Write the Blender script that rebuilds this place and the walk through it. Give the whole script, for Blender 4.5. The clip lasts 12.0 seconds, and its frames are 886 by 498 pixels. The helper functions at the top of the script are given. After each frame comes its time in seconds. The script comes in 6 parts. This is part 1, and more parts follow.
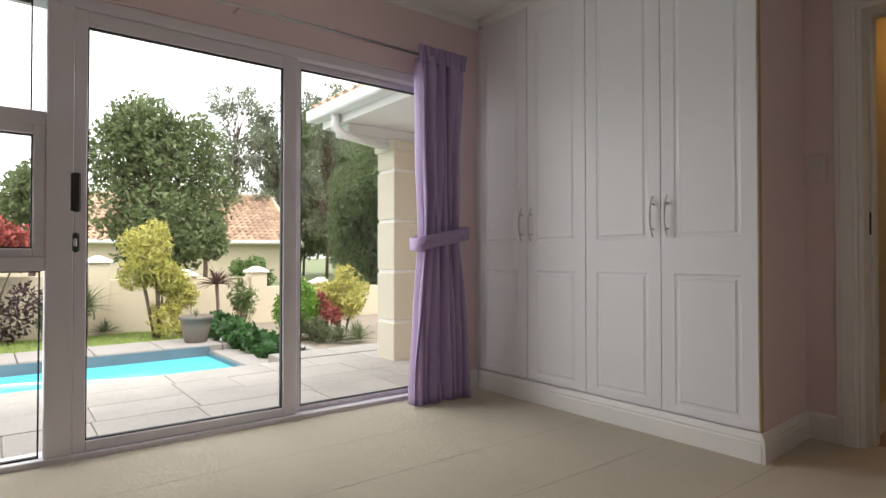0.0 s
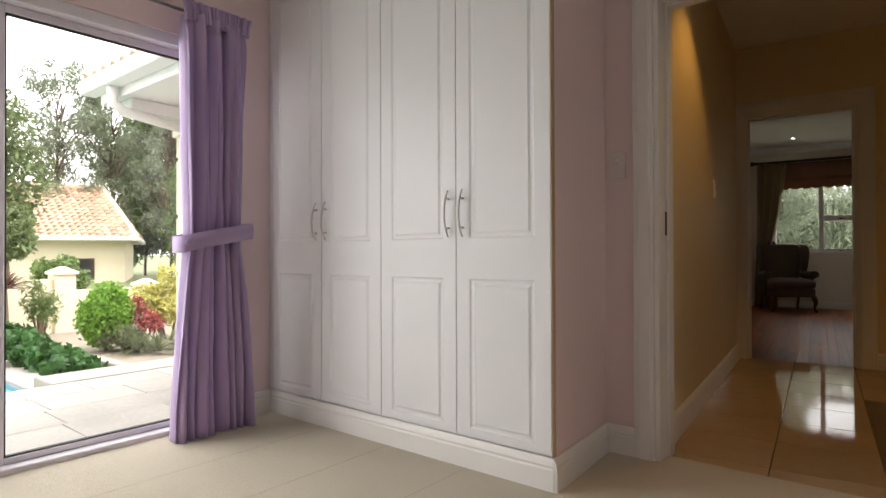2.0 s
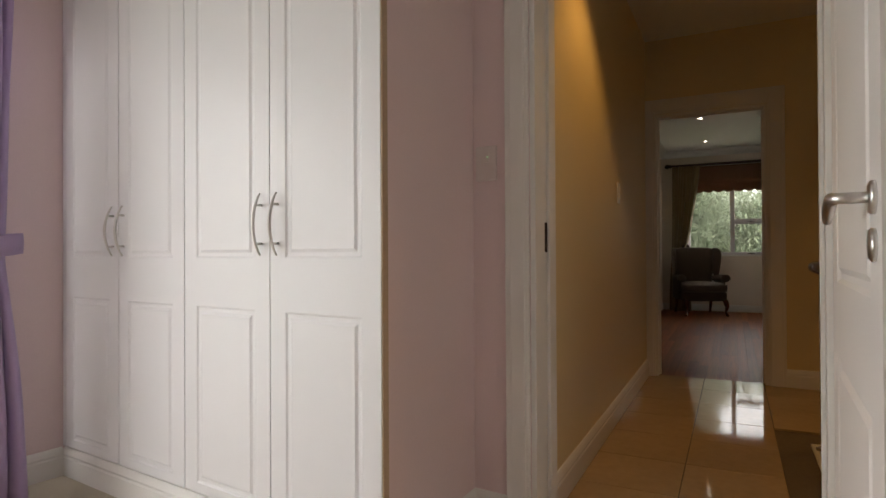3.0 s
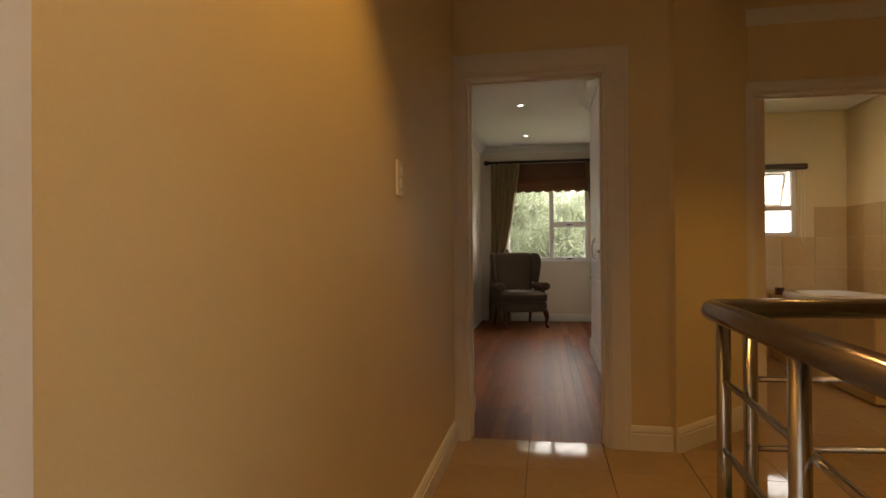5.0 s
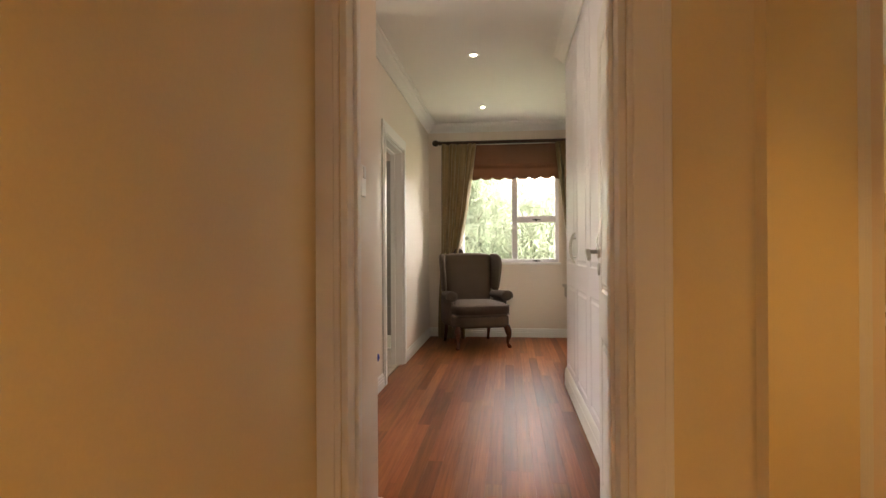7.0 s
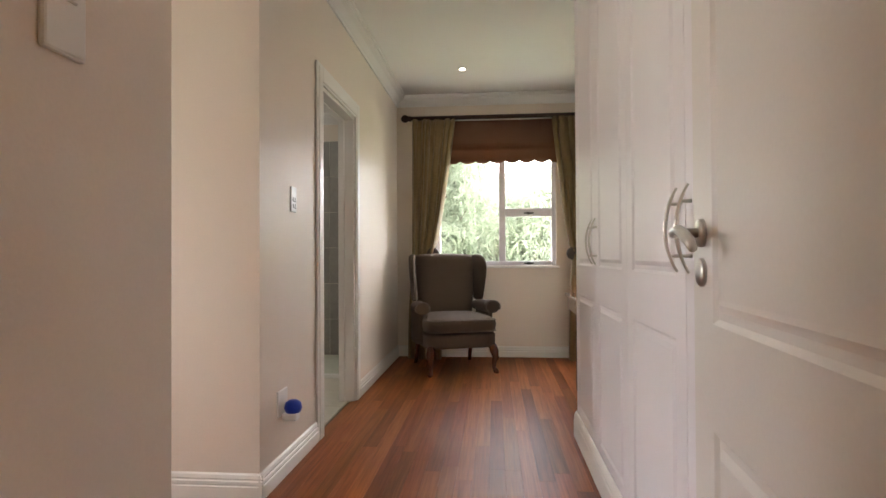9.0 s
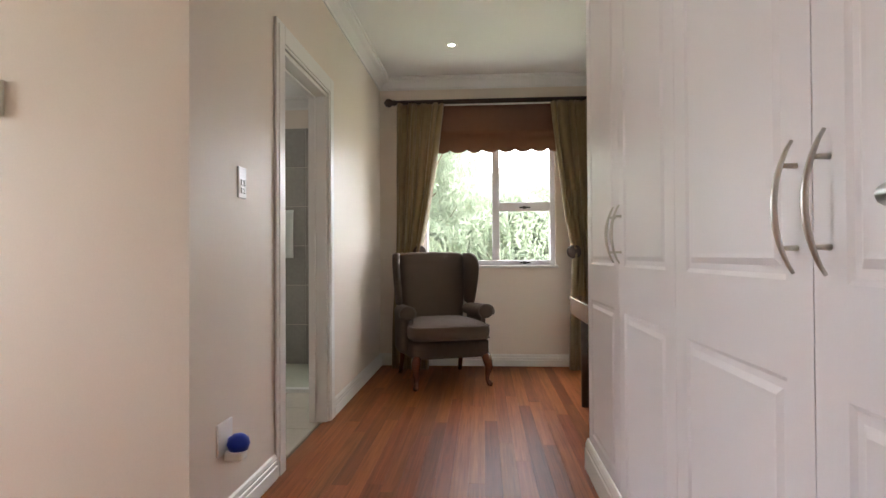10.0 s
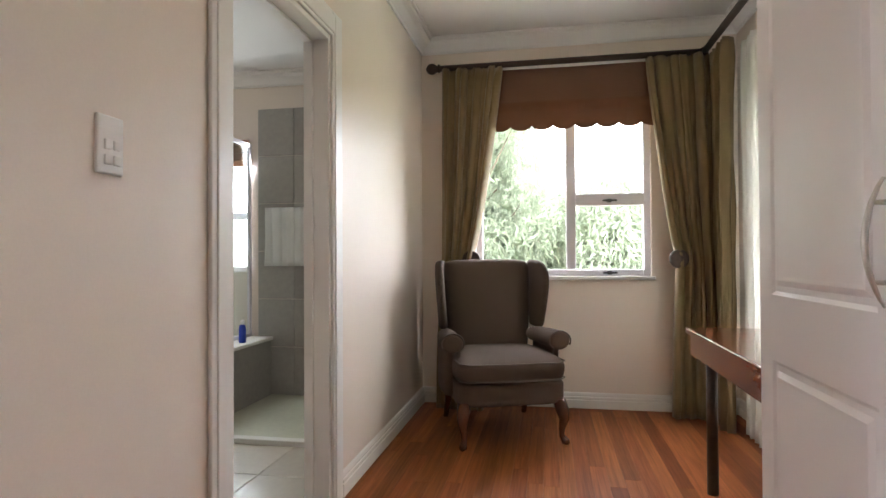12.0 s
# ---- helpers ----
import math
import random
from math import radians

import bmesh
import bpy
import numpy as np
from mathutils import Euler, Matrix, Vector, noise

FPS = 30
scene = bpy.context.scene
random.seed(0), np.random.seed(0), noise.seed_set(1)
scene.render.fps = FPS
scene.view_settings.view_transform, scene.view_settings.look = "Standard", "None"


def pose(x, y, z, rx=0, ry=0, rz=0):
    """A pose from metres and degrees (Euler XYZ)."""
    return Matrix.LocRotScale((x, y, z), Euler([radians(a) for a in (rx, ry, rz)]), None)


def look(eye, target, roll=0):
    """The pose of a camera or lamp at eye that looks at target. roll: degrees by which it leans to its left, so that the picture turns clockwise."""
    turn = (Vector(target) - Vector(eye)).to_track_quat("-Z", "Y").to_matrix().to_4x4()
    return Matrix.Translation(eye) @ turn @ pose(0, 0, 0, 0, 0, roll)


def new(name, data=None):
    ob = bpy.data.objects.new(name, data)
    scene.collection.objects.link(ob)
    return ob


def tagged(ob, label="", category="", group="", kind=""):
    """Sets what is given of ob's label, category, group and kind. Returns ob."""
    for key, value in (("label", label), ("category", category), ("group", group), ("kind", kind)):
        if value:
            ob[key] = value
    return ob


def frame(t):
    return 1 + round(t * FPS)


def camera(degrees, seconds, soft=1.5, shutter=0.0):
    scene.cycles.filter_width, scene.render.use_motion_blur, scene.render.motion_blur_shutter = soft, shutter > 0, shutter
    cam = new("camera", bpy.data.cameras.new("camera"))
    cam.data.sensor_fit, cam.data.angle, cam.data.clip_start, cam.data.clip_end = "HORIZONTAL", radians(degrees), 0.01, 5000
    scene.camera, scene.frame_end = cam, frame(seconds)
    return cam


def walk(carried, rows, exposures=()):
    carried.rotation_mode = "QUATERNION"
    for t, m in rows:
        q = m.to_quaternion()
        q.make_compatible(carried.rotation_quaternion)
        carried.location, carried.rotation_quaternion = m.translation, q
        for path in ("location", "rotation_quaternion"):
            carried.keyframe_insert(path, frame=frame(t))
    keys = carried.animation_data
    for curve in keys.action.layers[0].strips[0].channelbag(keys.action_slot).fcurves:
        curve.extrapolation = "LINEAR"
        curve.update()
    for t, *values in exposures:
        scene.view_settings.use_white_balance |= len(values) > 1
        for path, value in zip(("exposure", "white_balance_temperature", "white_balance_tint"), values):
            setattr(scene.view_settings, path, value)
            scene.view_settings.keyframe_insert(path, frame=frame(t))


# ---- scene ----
cam = camera(75.5, 12.0)
PATH = [
    (0, (0.217, -0.03, 0.877), (1.591, 1.423, 0.907), -0.0),
    (0.5, (0.261, -0.038, 0.885), (1.713, 1.337, 0.911), -0.1),
    (1, (0.355, -0.059, 0.885), (1.889, 1.224, 0.914), -0.1),
    (1.5, (0.547, -0.046, 0.919), (2.155, 1.143, 0.934), -0.1),
    (2, (0.832, -0.034, 0.904), (2.501, 1.067, 0.922), -0.2),
    (2.5, (1.176, -0.046, 0.931), (2.899, 0.969, 0.95), -0.3),
    (3, (1.525, -0.053, 0.984), (3.309, 0.851, 0.997), -0.3),
    (3.5, (1.861, -0.036, 0.998), (3.719, 0.705, 1.006), -0.3),
    (3.7, (2.007, -0.034, 1.02), (3.886, 0.652, 1.027), -0.3),
    (5.3, (3.351, 0.08, 1.08), (5.327, 0.391, 1.089), -0.3),
    (5.5, (3.498, 0.088, 1.072), (5.476, 0.387, 1.083), -0.2),
    (6, (3.927, 0.078, 1.083), (5.908, 0.353, 1.087), -0.3),
    (6.5, (4.357, 0.042, 1.074), (6.342, 0.291, 1.079), -0.3),
    (7, (4.776, 0.032, 1.074), (6.763, 0.259, 1.081), -0.3),
    (7.2, (4.911, 0.027, 1.084), (6.898, 0.252, 1.085), -0.5),
    (8.8, (6.002, 0.028, 1.037), (7.994, 0.211, 1.059), -0.4),
    (9, (6.116, 0.036, 1.029), (8.107, 0.214, 1.052), -0.3),
    (9.5, (6.395, 0.048, 1.029), (8.389, 0.207, 1.054), -0.4),
    (10, (6.657, 0.066, 1.016), (8.652, 0.208, 1.039), -0.3),
    (10.5, (6.954, 0.098, 1.028), (8.949, 0.234, 1.052), -0.3),
    (11, (7.243, 0.112, 1.025), (9.237, 0.262, 1.05), -0.3),
    (11.5, (7.53, 0.112, 1.048), (9.516, 0.344, 1.073), -0.3),
    (12, (7.808, 0.112, 1.072), (9.775, 0.474, 1.096), -0.3),
]
walk(cam, [(t, look(eye, target, roll)) for t, eye, target, roll in PATH], [(0, 0.18, 6650, 10), (1.0, 0.42, 6650, 10), (2.5, 0.95, 6850, 10), (3.7, 1.12, 6900, 10), (5.3, 2.1, 7750, 11), (6.0, 2.5, 7600, 11), (7.2, 3.08, 7150, 11), (8.8, 2.98, 6550, 11), (10.5, 2.93, 6150, 11), (11.4, 2.9, 6150, 11), (12, 3.1, 6150, 11)])

# ---- world, sun and large lights ----
world = bpy.data.worlds.new("world")
scene.world = world
world.use_nodes = True
wn, wl = world.node_tree.nodes, world.node_tree.links
sky = wn.new("ShaderNodeTexSky")
sky.sky_type, sky.sun_disc = "NISHITA", False
sky.sun_elevation, sky.sun_rotation = radians(52), radians(200)
sky.air_density, sky.dust_density, sky.ozone_density = 1.0, 6.0, 0.6
cloud = wn.new("ShaderNodeMix")
cloud.data_type = "RGBA"
cloud.inputs[0].default_value = 0.75
cloud.inputs[7].default_value = (18.0, 18.2, 18.5, 1)
wl.new(sky.outputs[0], cloud.inputs[6])
wl.new(cloud.outputs[2], wn["Background"].inputs[0])
wn["Background"].inputs[1].default_value = 0.15
sun = new("sun", bpy.data.lights.new("sun", "SUN"))
sun.data.energy, sun.data.angle, sun.data.color = 2.2, radians(14), (1.0, 0.97, 0.92)
sun.matrix_world = look((2, -8, 12), (0, 0, 0))


def area(name, eye, target, w, h, watts, colour=(1, 1, 1)):
    lamp = new(name, bpy.data.lights.new(name, "AREA"))
    lamp.data.shape, lamp.data.size, lamp.data.size_y = "RECTANGLE", w, h
    lamp.data.energy, lamp.data.color = watts, colour
    lamp.matrix_world = look(eye, target)
    return lamp


WARM = (1.0, 0.55, 0.155)


def spot(name, place, watts, colour=WARM, degrees=110, blend=0.6, target=None):
    lamp = new(name, bpy.data.lights.new(name, "SPOT"))
    lamp.data.energy, lamp.data.color = watts, colour
    lamp.data.spot_size, lamp.data.spot_blend, lamp.data.shadow_soft_size = radians(degrees), blend, 0.04
    lamp.matrix_world = look(place, target or (place[0], place[1] + 0.001, 0))
    return lamp


# the frame of the first bedroom and its garden, turned a little from the rest of the house
ROOM = pose(3.5, 0.495, 0, 0, 0, -5.5)


def at_room(x, y, z):
    return tuple(ROOM @ Vector((x, y, z)))


area("sliding_door_daylight", at_room(-2.2, 2.27, 1.05), at_room(-2.2, -0.5, 0.25), 2.6, 1.9, 20, (0.96, 0.98, 1.0))
area("bedroom_window_daylight", (11.99, 0.0, 1.5), (9, 0.0, 1.0), 1.2, 1.0, 0.3, (0.97, 1.0, 0.97))
area("desk_window_daylight", (10.6, -1.24, 1.35), (10.6, 1, 1.1), 1.5, 1.5, 0.15, (0.97, 1.0, 0.97))
area("ensuite_window_daylight", (11.98, 2.6, 1.5), (10, 2.4, 1.0), 0.5, 1.0, 2.6, (0.95, 0.99, 1.0))
# added fill from the unseen bay, brightens the wardrobe doors
area("north_bay_fill", (7.95, 3.55, 1.5), (7.95, 1.0, 1.0), 0.8, 1.2, 2.1, (0.95, 1.0, 1.0))
area("bath_window_daylight", (9.42, -2.2, 1.55), (8, -2.2, 1.2), 0.5, 0.6, 0.15, (0.95, 0.99, 1.0))
LIGHTS = {
    # first entry: unseen fill lamp, added to warm the door and passage
    "bedroom": [(6.72, 0.12), (9.41, 0.305), (11.10, 0.305)],
    # second entry: unseen, added at an assumed place
    "landing": [(4.12, 0.16), (5.7, -1.7)],
    # second entry: unseen extra lamp, added to brighten the bathroom
    "bath": [(8.6, -2.35), (7.6, -1.6)],
}
for x, y in LIGHTS["bedroom"]:
    spot("bedroom_downlight_and_fill_lamp", (x, y, 2.63), 0.6, (1.0, 0.60, 0.30) if x < 8 else (1.0, 0.80, 0.56), 160, 1.0)
for x, y in LIGHTS["landing"]:
    spot("landing_downlight_lamp", (x, y, 2.58), 13.5 if y > 0 else 8.5, WARM, 100, 0.55)
for x, y in LIGHTS["bath"]:
    spot("bath_downlight_and_fill_lamp", (x, y, 2.40), 1.3, WARM, 130)


# ---- materials ----
def mat(name, colour, rough=0.5, metal=0.0, vary=0.06, scale=3.0, fine=60.0, bump=0.05, random_by="", spread=0.0, stretch=None, sheen=0.0, coat=0.0, transmit=0.0, spec=0.5, hue=0.0):
    m = bpy.data.materials.new(name)
    m.use_nodes = True
    n, l = m.node_tree.nodes, m.node_tree.links
    b = n["Principled BSDF"]
    b.inputs["Roughness"].default_value, b.inputs["Metallic"].default_value = rough, metal
    b.inputs["Sheen Weight"].default_value, b.inputs["Coat Weight"].default_value = sheen, coat
    b.inputs["Transmission Weight"].default_value = transmit
    b.inputs["Specular IOR Level"].default_value = spec
    tc = n.new("ShaderNodeTexCoord")
    src = tc.outputs["Object"]
    if random_by == "object":
        shift, far = n.new("ShaderNodeVectorMath"), n.new("ShaderNodeMath")
        far.operation = "MULTIPLY"
        far.inputs[1].default_value = 60.0
        l.new(n.new("ShaderNodeObjectInfo").outputs["Random"], far.inputs[0])
        l.new(src, shift.inputs[0])
        l.new(far.outputs[0], shift.inputs[1])
        src = shift.outputs[0]
    if stretch:
        mp = n.new("ShaderNodeMapping")
        mp.inputs["Scale"].default_value = stretch
        l.new(src, mp.inputs[0])
        src = mp.outputs[0]
    big, small = n.new("ShaderNodeTexNoise"), n.new("ShaderNodeTexNoise")
    big.inputs["Scale"].default_value, small.inputs["Scale"].default_value = scale, fine
    big.inputs["Detail"].default_value, small.inputs["Detail"].default_value = 3, 4
    l.new(src, big.inputs["Vector"])
    l.new(src, small.inputs["Vector"])
    add = n.new("ShaderNodeMath")
    add.operation = "ADD"
    l.new(big.outputs["Fac"], add.inputs[0])
    l.new(small.outputs["Fac"], add.inputs[1])
    rng = n.new("ShaderNodeMapRange")
    rng.inputs["From Min"].default_value, rng.inputs["From Max"].default_value = 0.6, 1.4
    rng.inputs["To Min"].default_value, rng.inputs["To Max"].default_value = 1 - vary, 1 + vary
    l.new(add.outputs[0], rng.inputs[0])
    value = rng.outputs[0]
    if random_by:
        if random_by == "object":
            info = n.new("ShaderNodeObjectInfo").outputs["Random"]
        else:
            info = n.new("ShaderNodeNewGeometry").outputs["Random Per Island"]
        r2 = n.new("ShaderNodeMapRange")
        r2.inputs["To Min"].default_value, r2.inputs["To Max"].default_value = 1 - spread, 1 + spread
        l.new(info, r2.inputs[0])
        mul = n.new("ShaderNodeMath")
        mul.operation = "MULTIPLY"
        l.new(value, mul.inputs[0])
        l.new(r2.outputs[0], mul.inputs[1])
        value = mul.outputs[0]
    hsv = n.new("ShaderNodeHueSaturation")
    if hue:
        r3, turn = n.new("ShaderNodeMapRange"), n.new("ShaderNodeMath")
        turn.operation = "PINGPONG"
        turn.inputs[1].default_value = 0.17
        l.new(info, turn.inputs[0])
        r3.inputs["From Max"].default_value = 0.17
        r3.inputs["To Min"].default_value, r3.inputs["To Max"].default_value = 0.5 - hue, 0.5 + hue
        l.new(turn.outputs[0], r3.inputs[0])
        l.new(r3.outputs[0], hsv.inputs["Hue"])
    hsv.inputs["Color"].default_value = (*colour, 1)
    l.new(value, hsv.inputs["Value"])
    l.new(hsv.outputs[0], b.inputs["Base Color"])
    if bump:
        bp = n.new("ShaderNodeBump")
        bp.inputs["Strength"].default_value, bp.inputs["Distance"].default_value = bump, 0.01
        l.new(small.outputs["Fac"], bp.inputs["Height"])
        l.new(bp.outputs[0], b.inputs["Normal"])
    return m


def glow(name, colour, strength):
    m = bpy.data.materials.new(name)
    m.use_nodes = True
    b = m.node_tree.nodes["Principled BSDF"]
    b.inputs["Emission Color"].default_value = (*colour, 1)
    b.inputs["Emission Strength"].default_value = strength
    return m


def glass(name, tint=(1, 1, 1), rough=0.0):
    m = bpy.data.materials.new(name)
    m.use_nodes = True
    n, l = m.node_tree.nodes, m.node_tree.links
    clear, gloss, mix = n.new("ShaderNodeBsdfTransparent"), n.new("ShaderNodeBsdfGlossy"), n.new("ShaderNodeMixShader")
    clear.inputs[0].default_value = (*tint, 1)
    gloss.inputs["Roughness"].default_value = rough
    lw, pw, ad = n.new("ShaderNodeLayerWeight"), n.new("ShaderNodeMath"), n.new("ShaderNodeMath")
    pw.operation, ad.operation = "POWER", "MULTIPLY_ADD"
    pw.inputs[1].default_value, ad.inputs[1].default_value, ad.inputs[2].default_value = 4.0, 0.6, 0.025
    l.new(lw.outputs["Facing"], pw.inputs[0])
    l.new(pw.outputs[0], ad.inputs[0])
    l.new(ad.outputs[0], mix.inputs[0])
    l.new(clear.outputs[0], mix.inputs[1])
    l.new(gloss.outputs[0], mix.inputs[2])
    l.new(mix.outputs[0], n["Material Output"].inputs[0])
    return m


def ribbed(m, scale, strength, axis="X"):
    """Adds fine woven ribs to the bump of a cloth or carpet."""
    n, l = m.node_tree.nodes, m.node_tree.links
    tc, wave, bp = n.new("ShaderNodeTexCoord"), n.new("ShaderNodeTexWave"), n.new("ShaderNodeBump")
    wave.bands_direction, wave.inputs["Scale"].default_value, wave.inputs["Distortion"].default_value = axis, scale, 1.2
    bp.inputs["Strength"].default_value, bp.inputs["Distance"].default_value = strength, 0.004
    l.new(tc.outputs["Object"], wave.inputs[0])
    l.new(wave.outputs["Fac"], bp.inputs["Height"])
    old = n["Principled BSDF"].inputs["Normal"]
    if old.is_linked:
        l.new(old.links[0].from_socket, bp.inputs["Normal"])
    l.new(bp.outputs[0], old)
    return m


def see_through(m, share):
    """Lets part of the light through a thin leaf or cloth."""
    n, l = m.node_tree.nodes, m.node_tree.links
    thin, mix = n.new("ShaderNodeBsdfTranslucent"), n.new("ShaderNodeMixShader")
    b = n["Principled BSDF"]
    l.new(b.inputs["Base Color"].links[0].from_socket, thin.inputs["Color"])
    mix.inputs[0].default_value = share
    l.new(b.outputs[0], mix.inputs[1])
    l.new(thin.outputs[0], mix.inputs[2])
    l.new(mix.outputs[0], n["Material Output"].inputs[0])
    return m


PINK = mat("pink_wall_paint", (0.78, 0.63, 0.635), 0.7, vary=0.03, scale=1.2, fine=180, bump=0.06)
CREAM = mat("cream_wall_paint", (0.78, 0.69, 0.605), 0.45, vary=0.03, scale=1.0, fine=160, bump=0.05)
GOLD = mat("warm_landing_paint", (0.75, 0.615, 0.37), 0.42, vary=0.03, scale=1.0, fine=160, bump=0.05)
CEIL = mat("white_ceiling_paint", (0.80, 0.79, 0.77), 0.85, vary=0.02, scale=1.0, fine=150, bump=0.03)
TRIM = mat("white_gloss_enamel", (0.80, 0.78, 0.75), 0.36, vary=0.015, scale=2.5, fine=90, bump=0.0)
DOORW = mat("white_door_enamel", (0.78, 0.75, 0.73), 0.38, vary=0.025, scale=2.0, fine=120, bump=0.02)
MELAMINE = mat("white_satin_wrap", (0.77, 0.76, 0.78), 0.42, vary=0.015, scale=2.0, fine=200, bump=0.01)
WRAP = mat("cool_white_wardrobe_wrap", (0.87, 0.84, 0.885), 0.40, vary=0.015, scale=2.0, fine=200, bump=0.01)
EDGING = mat("brown_edge_strip", (0.50, 0.36, 0.24), 0.5, vary=0.1)
ALU = mat("white_powder_coated_aluminium", (0.74, 0.71, 0.75), 0.35, vary=0.03, scale=4.0, fine=200, bump=0.01)
SEAL = mat("black_rubber_seal", (0.015, 0.015, 0.016), 0.7)
BLACKP = mat("black_plastic", (0.02, 0.02, 0.022), 0.4)
CARPET = ribbed(mat("beige_ribbed_carpet", (0.60, 0.525, 0.405), 0.95, vary=0.08, scale=1.5, fine=160, bump=0.5, sheen=0.2), 70, 0.6, "Y")
SEAM = mat("carpet_seam_thread", (0.52, 0.45, 0.34), 0.95, vary=0.2, scale=3.0, fine=40, bump=0.4)
LILAC = ribbed(mat("lilac_cotton", (0.50, 0.375, 0.60), 0.85, vary=0.07, scale=4, fine=250, bump=0.12, sheen=0.3), 200, 0.1, "Z")
STEEL = mat("brushed_steel", (0.62, 0.60, 0.58), 0.28, 1.0, vary=0.05, scale=8, fine=200, bump=0.02)
CHROME = mat("polished_rail_steel", (0.50, 0.48, 0.48), 0.2, 1.0, vary=0.06, scale=6, fine=150, bump=0.02)
HANDRAIL = mat("dark_metal_handrail", (0.17, 0.14, 0.13), 0.22, 0.75, vary=0.15, scale=5, fine=80, bump=0.03, coat=0.4)
TILE = mat("glossy_beige_floor_tile", (0.42, 0.30, 0.185), 0.05, vary=0.10, scale=2.5, fine=25, bump=0.015, random_by="object", spread=0.05, spec=0.10)
GROUT = mat("dark_grout", (0.16, 0.12, 0.085), 0.9, vary=0.15, bump=0.3)
SWITCH = mat("white_switch_plastic", (0.82, 0.81, 0.78), 0.3, vary=0.01)
# white plastic with the wall's shade and pink put into its colour
SHADED_PLATE = mat("shaded_switch_plastic", (0.70, 0.62, 0.60), 0.4, vary=0.02)
PORCELAIN = mat("glazed_white_tub", (0.84, 0.82, 0.78), 0.12, vary=0.01, coat=0.4, bump=0.0)
WALLTILE = mat("warm_bath_wall_tile", (0.62, 0.455, 0.25), 0.25, vary=0.08, scale=2.0, fine=30, bump=0.02, random_by="object", spread=0.05)
GREYTILE = mat("grey_stone_tile", (0.36, 0.34, 0.31), 0.3, vary=0.12, scale=2.2, fine=28, bump=0.04, random_by="object", spread=0.08)
SHOWERF = mat("pale_shower_mosaic", (0.55, 0.54, 0.42), 0.35, vary=0.08, scale=4, fine=30, bump=0.03)
FLOORT = mat("beige_ensuite_tile", (0.50, 0.44, 0.36), 0.28, vary=0.08, scale=2, fine=30, bump=0.02, random_by="object", spread=0.05)
UPHOL = ribbed(mat("taupe_woven_upholstery", (0.094, 0.063, 0.046), 0.9, vary=0.10, scale=6, fine=320, bump=0.35), 260, 0.25, "X")
PIPING = mat("taupe_piping_cord", (0.13, 0.10, 0.08), 0.85, vary=0.06, fine=300, bump=0.2)
MAHOG = mat("dark_mahogany", (0.10, 0.028, 0.012), 0.22, vary=0.25, scale=5, fine=40, bump=0.05, stretch=(1, 1, 0.2), coat=0.5)
DESKW = mat("red_brown_varnished_wood", (0.27, 0.075, 0.03), 0.18, vary=0.2, scale=3, fine=30, bump=0.03, stretch=(0.2, 1, 1), coat=0.5)
RODW = mat("dark_stained_rod", (0.045, 0.022, 0.014), 0.5, vary=0.2, scale=6, fine=60, bump=0.05)
OLIVE = ribbed(mat("olive_striped_curtain", (0.235, 0.162, 0.076), 0.85, vary=0.10, scale=5, fine=260, bump=0.15, sheen=0.3), 240, 0.12, "Z")
BLIND = ribbed(mat("rust_brown_blind_cloth", (0.20, 0.085, 0.042), 0.9, vary=0.12, scale=4, fine=240, bump=0.2, sheen=0.2), 180, 0.15, "Z")
PLANK = mat("red_brown_laminate_plank", (0.245, 0.080, 0.029), 0.36, vary=0.40, scale=2.6, fine=10, bump=0.03, random_by="object", spread=0.30, stretch=(0.4, 13, 1), spec=0.05, hue=0.005)
BLUE = mat("blue_plastic", (0.01, 0.04, 0.42), 0.3, vary=0.02)
LEDG = glow("green_led", (0.1, 1.0, 0.2), 0.2)
BULB = glow("halogen_lamp_face", (1.0, 0.93, 0.80), 14.0)
GLASS = glass("clear_window_glass")
SHGLASS = glass("shower_glass", (0.92, 0.97, 0.96))
PAVER = mat("grey_cement_paver", (0.43, 0.405, 0.37), 0.85, vary=0.20, scale=2.0, fine=40, bump=0.25, random_by="object", spread=0.06)
COPING = mat("grey_pool_coping", (0.30, 0.28, 0.26), 0.8, vary=0.14, scale=3, fine=50, bump=0.2)
JOINT = mat("sandy_paver_joint", (0.33, 0.31, 0.27), 0.95, vary=0.15, bump=0.3)
POOLT = mat("slate_blue_waterline_tile", (0.12, 0.16, 0.19), 0.35, vary=0.2, scale=6, fine=40)
POOLP = mat("pale_blue_pool_plaster", (0.16, 0.60, 0.76), 0.6, vary=0.06, scale=2, fine=20)
LAWN = mat("lawn_ground", (0.16, 0.19, 0.09), 0.95, vary=0.25, scale=2.5, fine=120, bump=0.6)
BLADE = mat("grass_blade", (0.30, 0.40, 0.10), 0.8, vary=0.15, random_by="island", spread=0.3)
PLASTER = mat("cream_exterior_plaster", (0.60, 0.53, 0.40), 0.85, vary=0.06, scale=1.2, fine=90, bump=0.12)
COLUMN = mat("pale_cream_column_plaster", (0.66, 0.61, 0.48), 0.8, vary=0.05, scale=2, fine=90, bump=0.1)
BAND = mat("white_plaster_band", (0.78, 0.76, 0.72), 0.75, vary=0.04, scale=3, fine=80, bump=0.08)
FASCIA = mat("white_eave_paint", (0.78, 0.79, 0.78), 0.6, vary=0.04, scale=3, fine=60, bump=0.04)
ROOFT = mat("terracotta_roof_tile", (0.42, 0.29, 0.205), 0.8, vary=0.22, scale=3, fine=30, bump=0.2, random_by="island", spread=0.25)
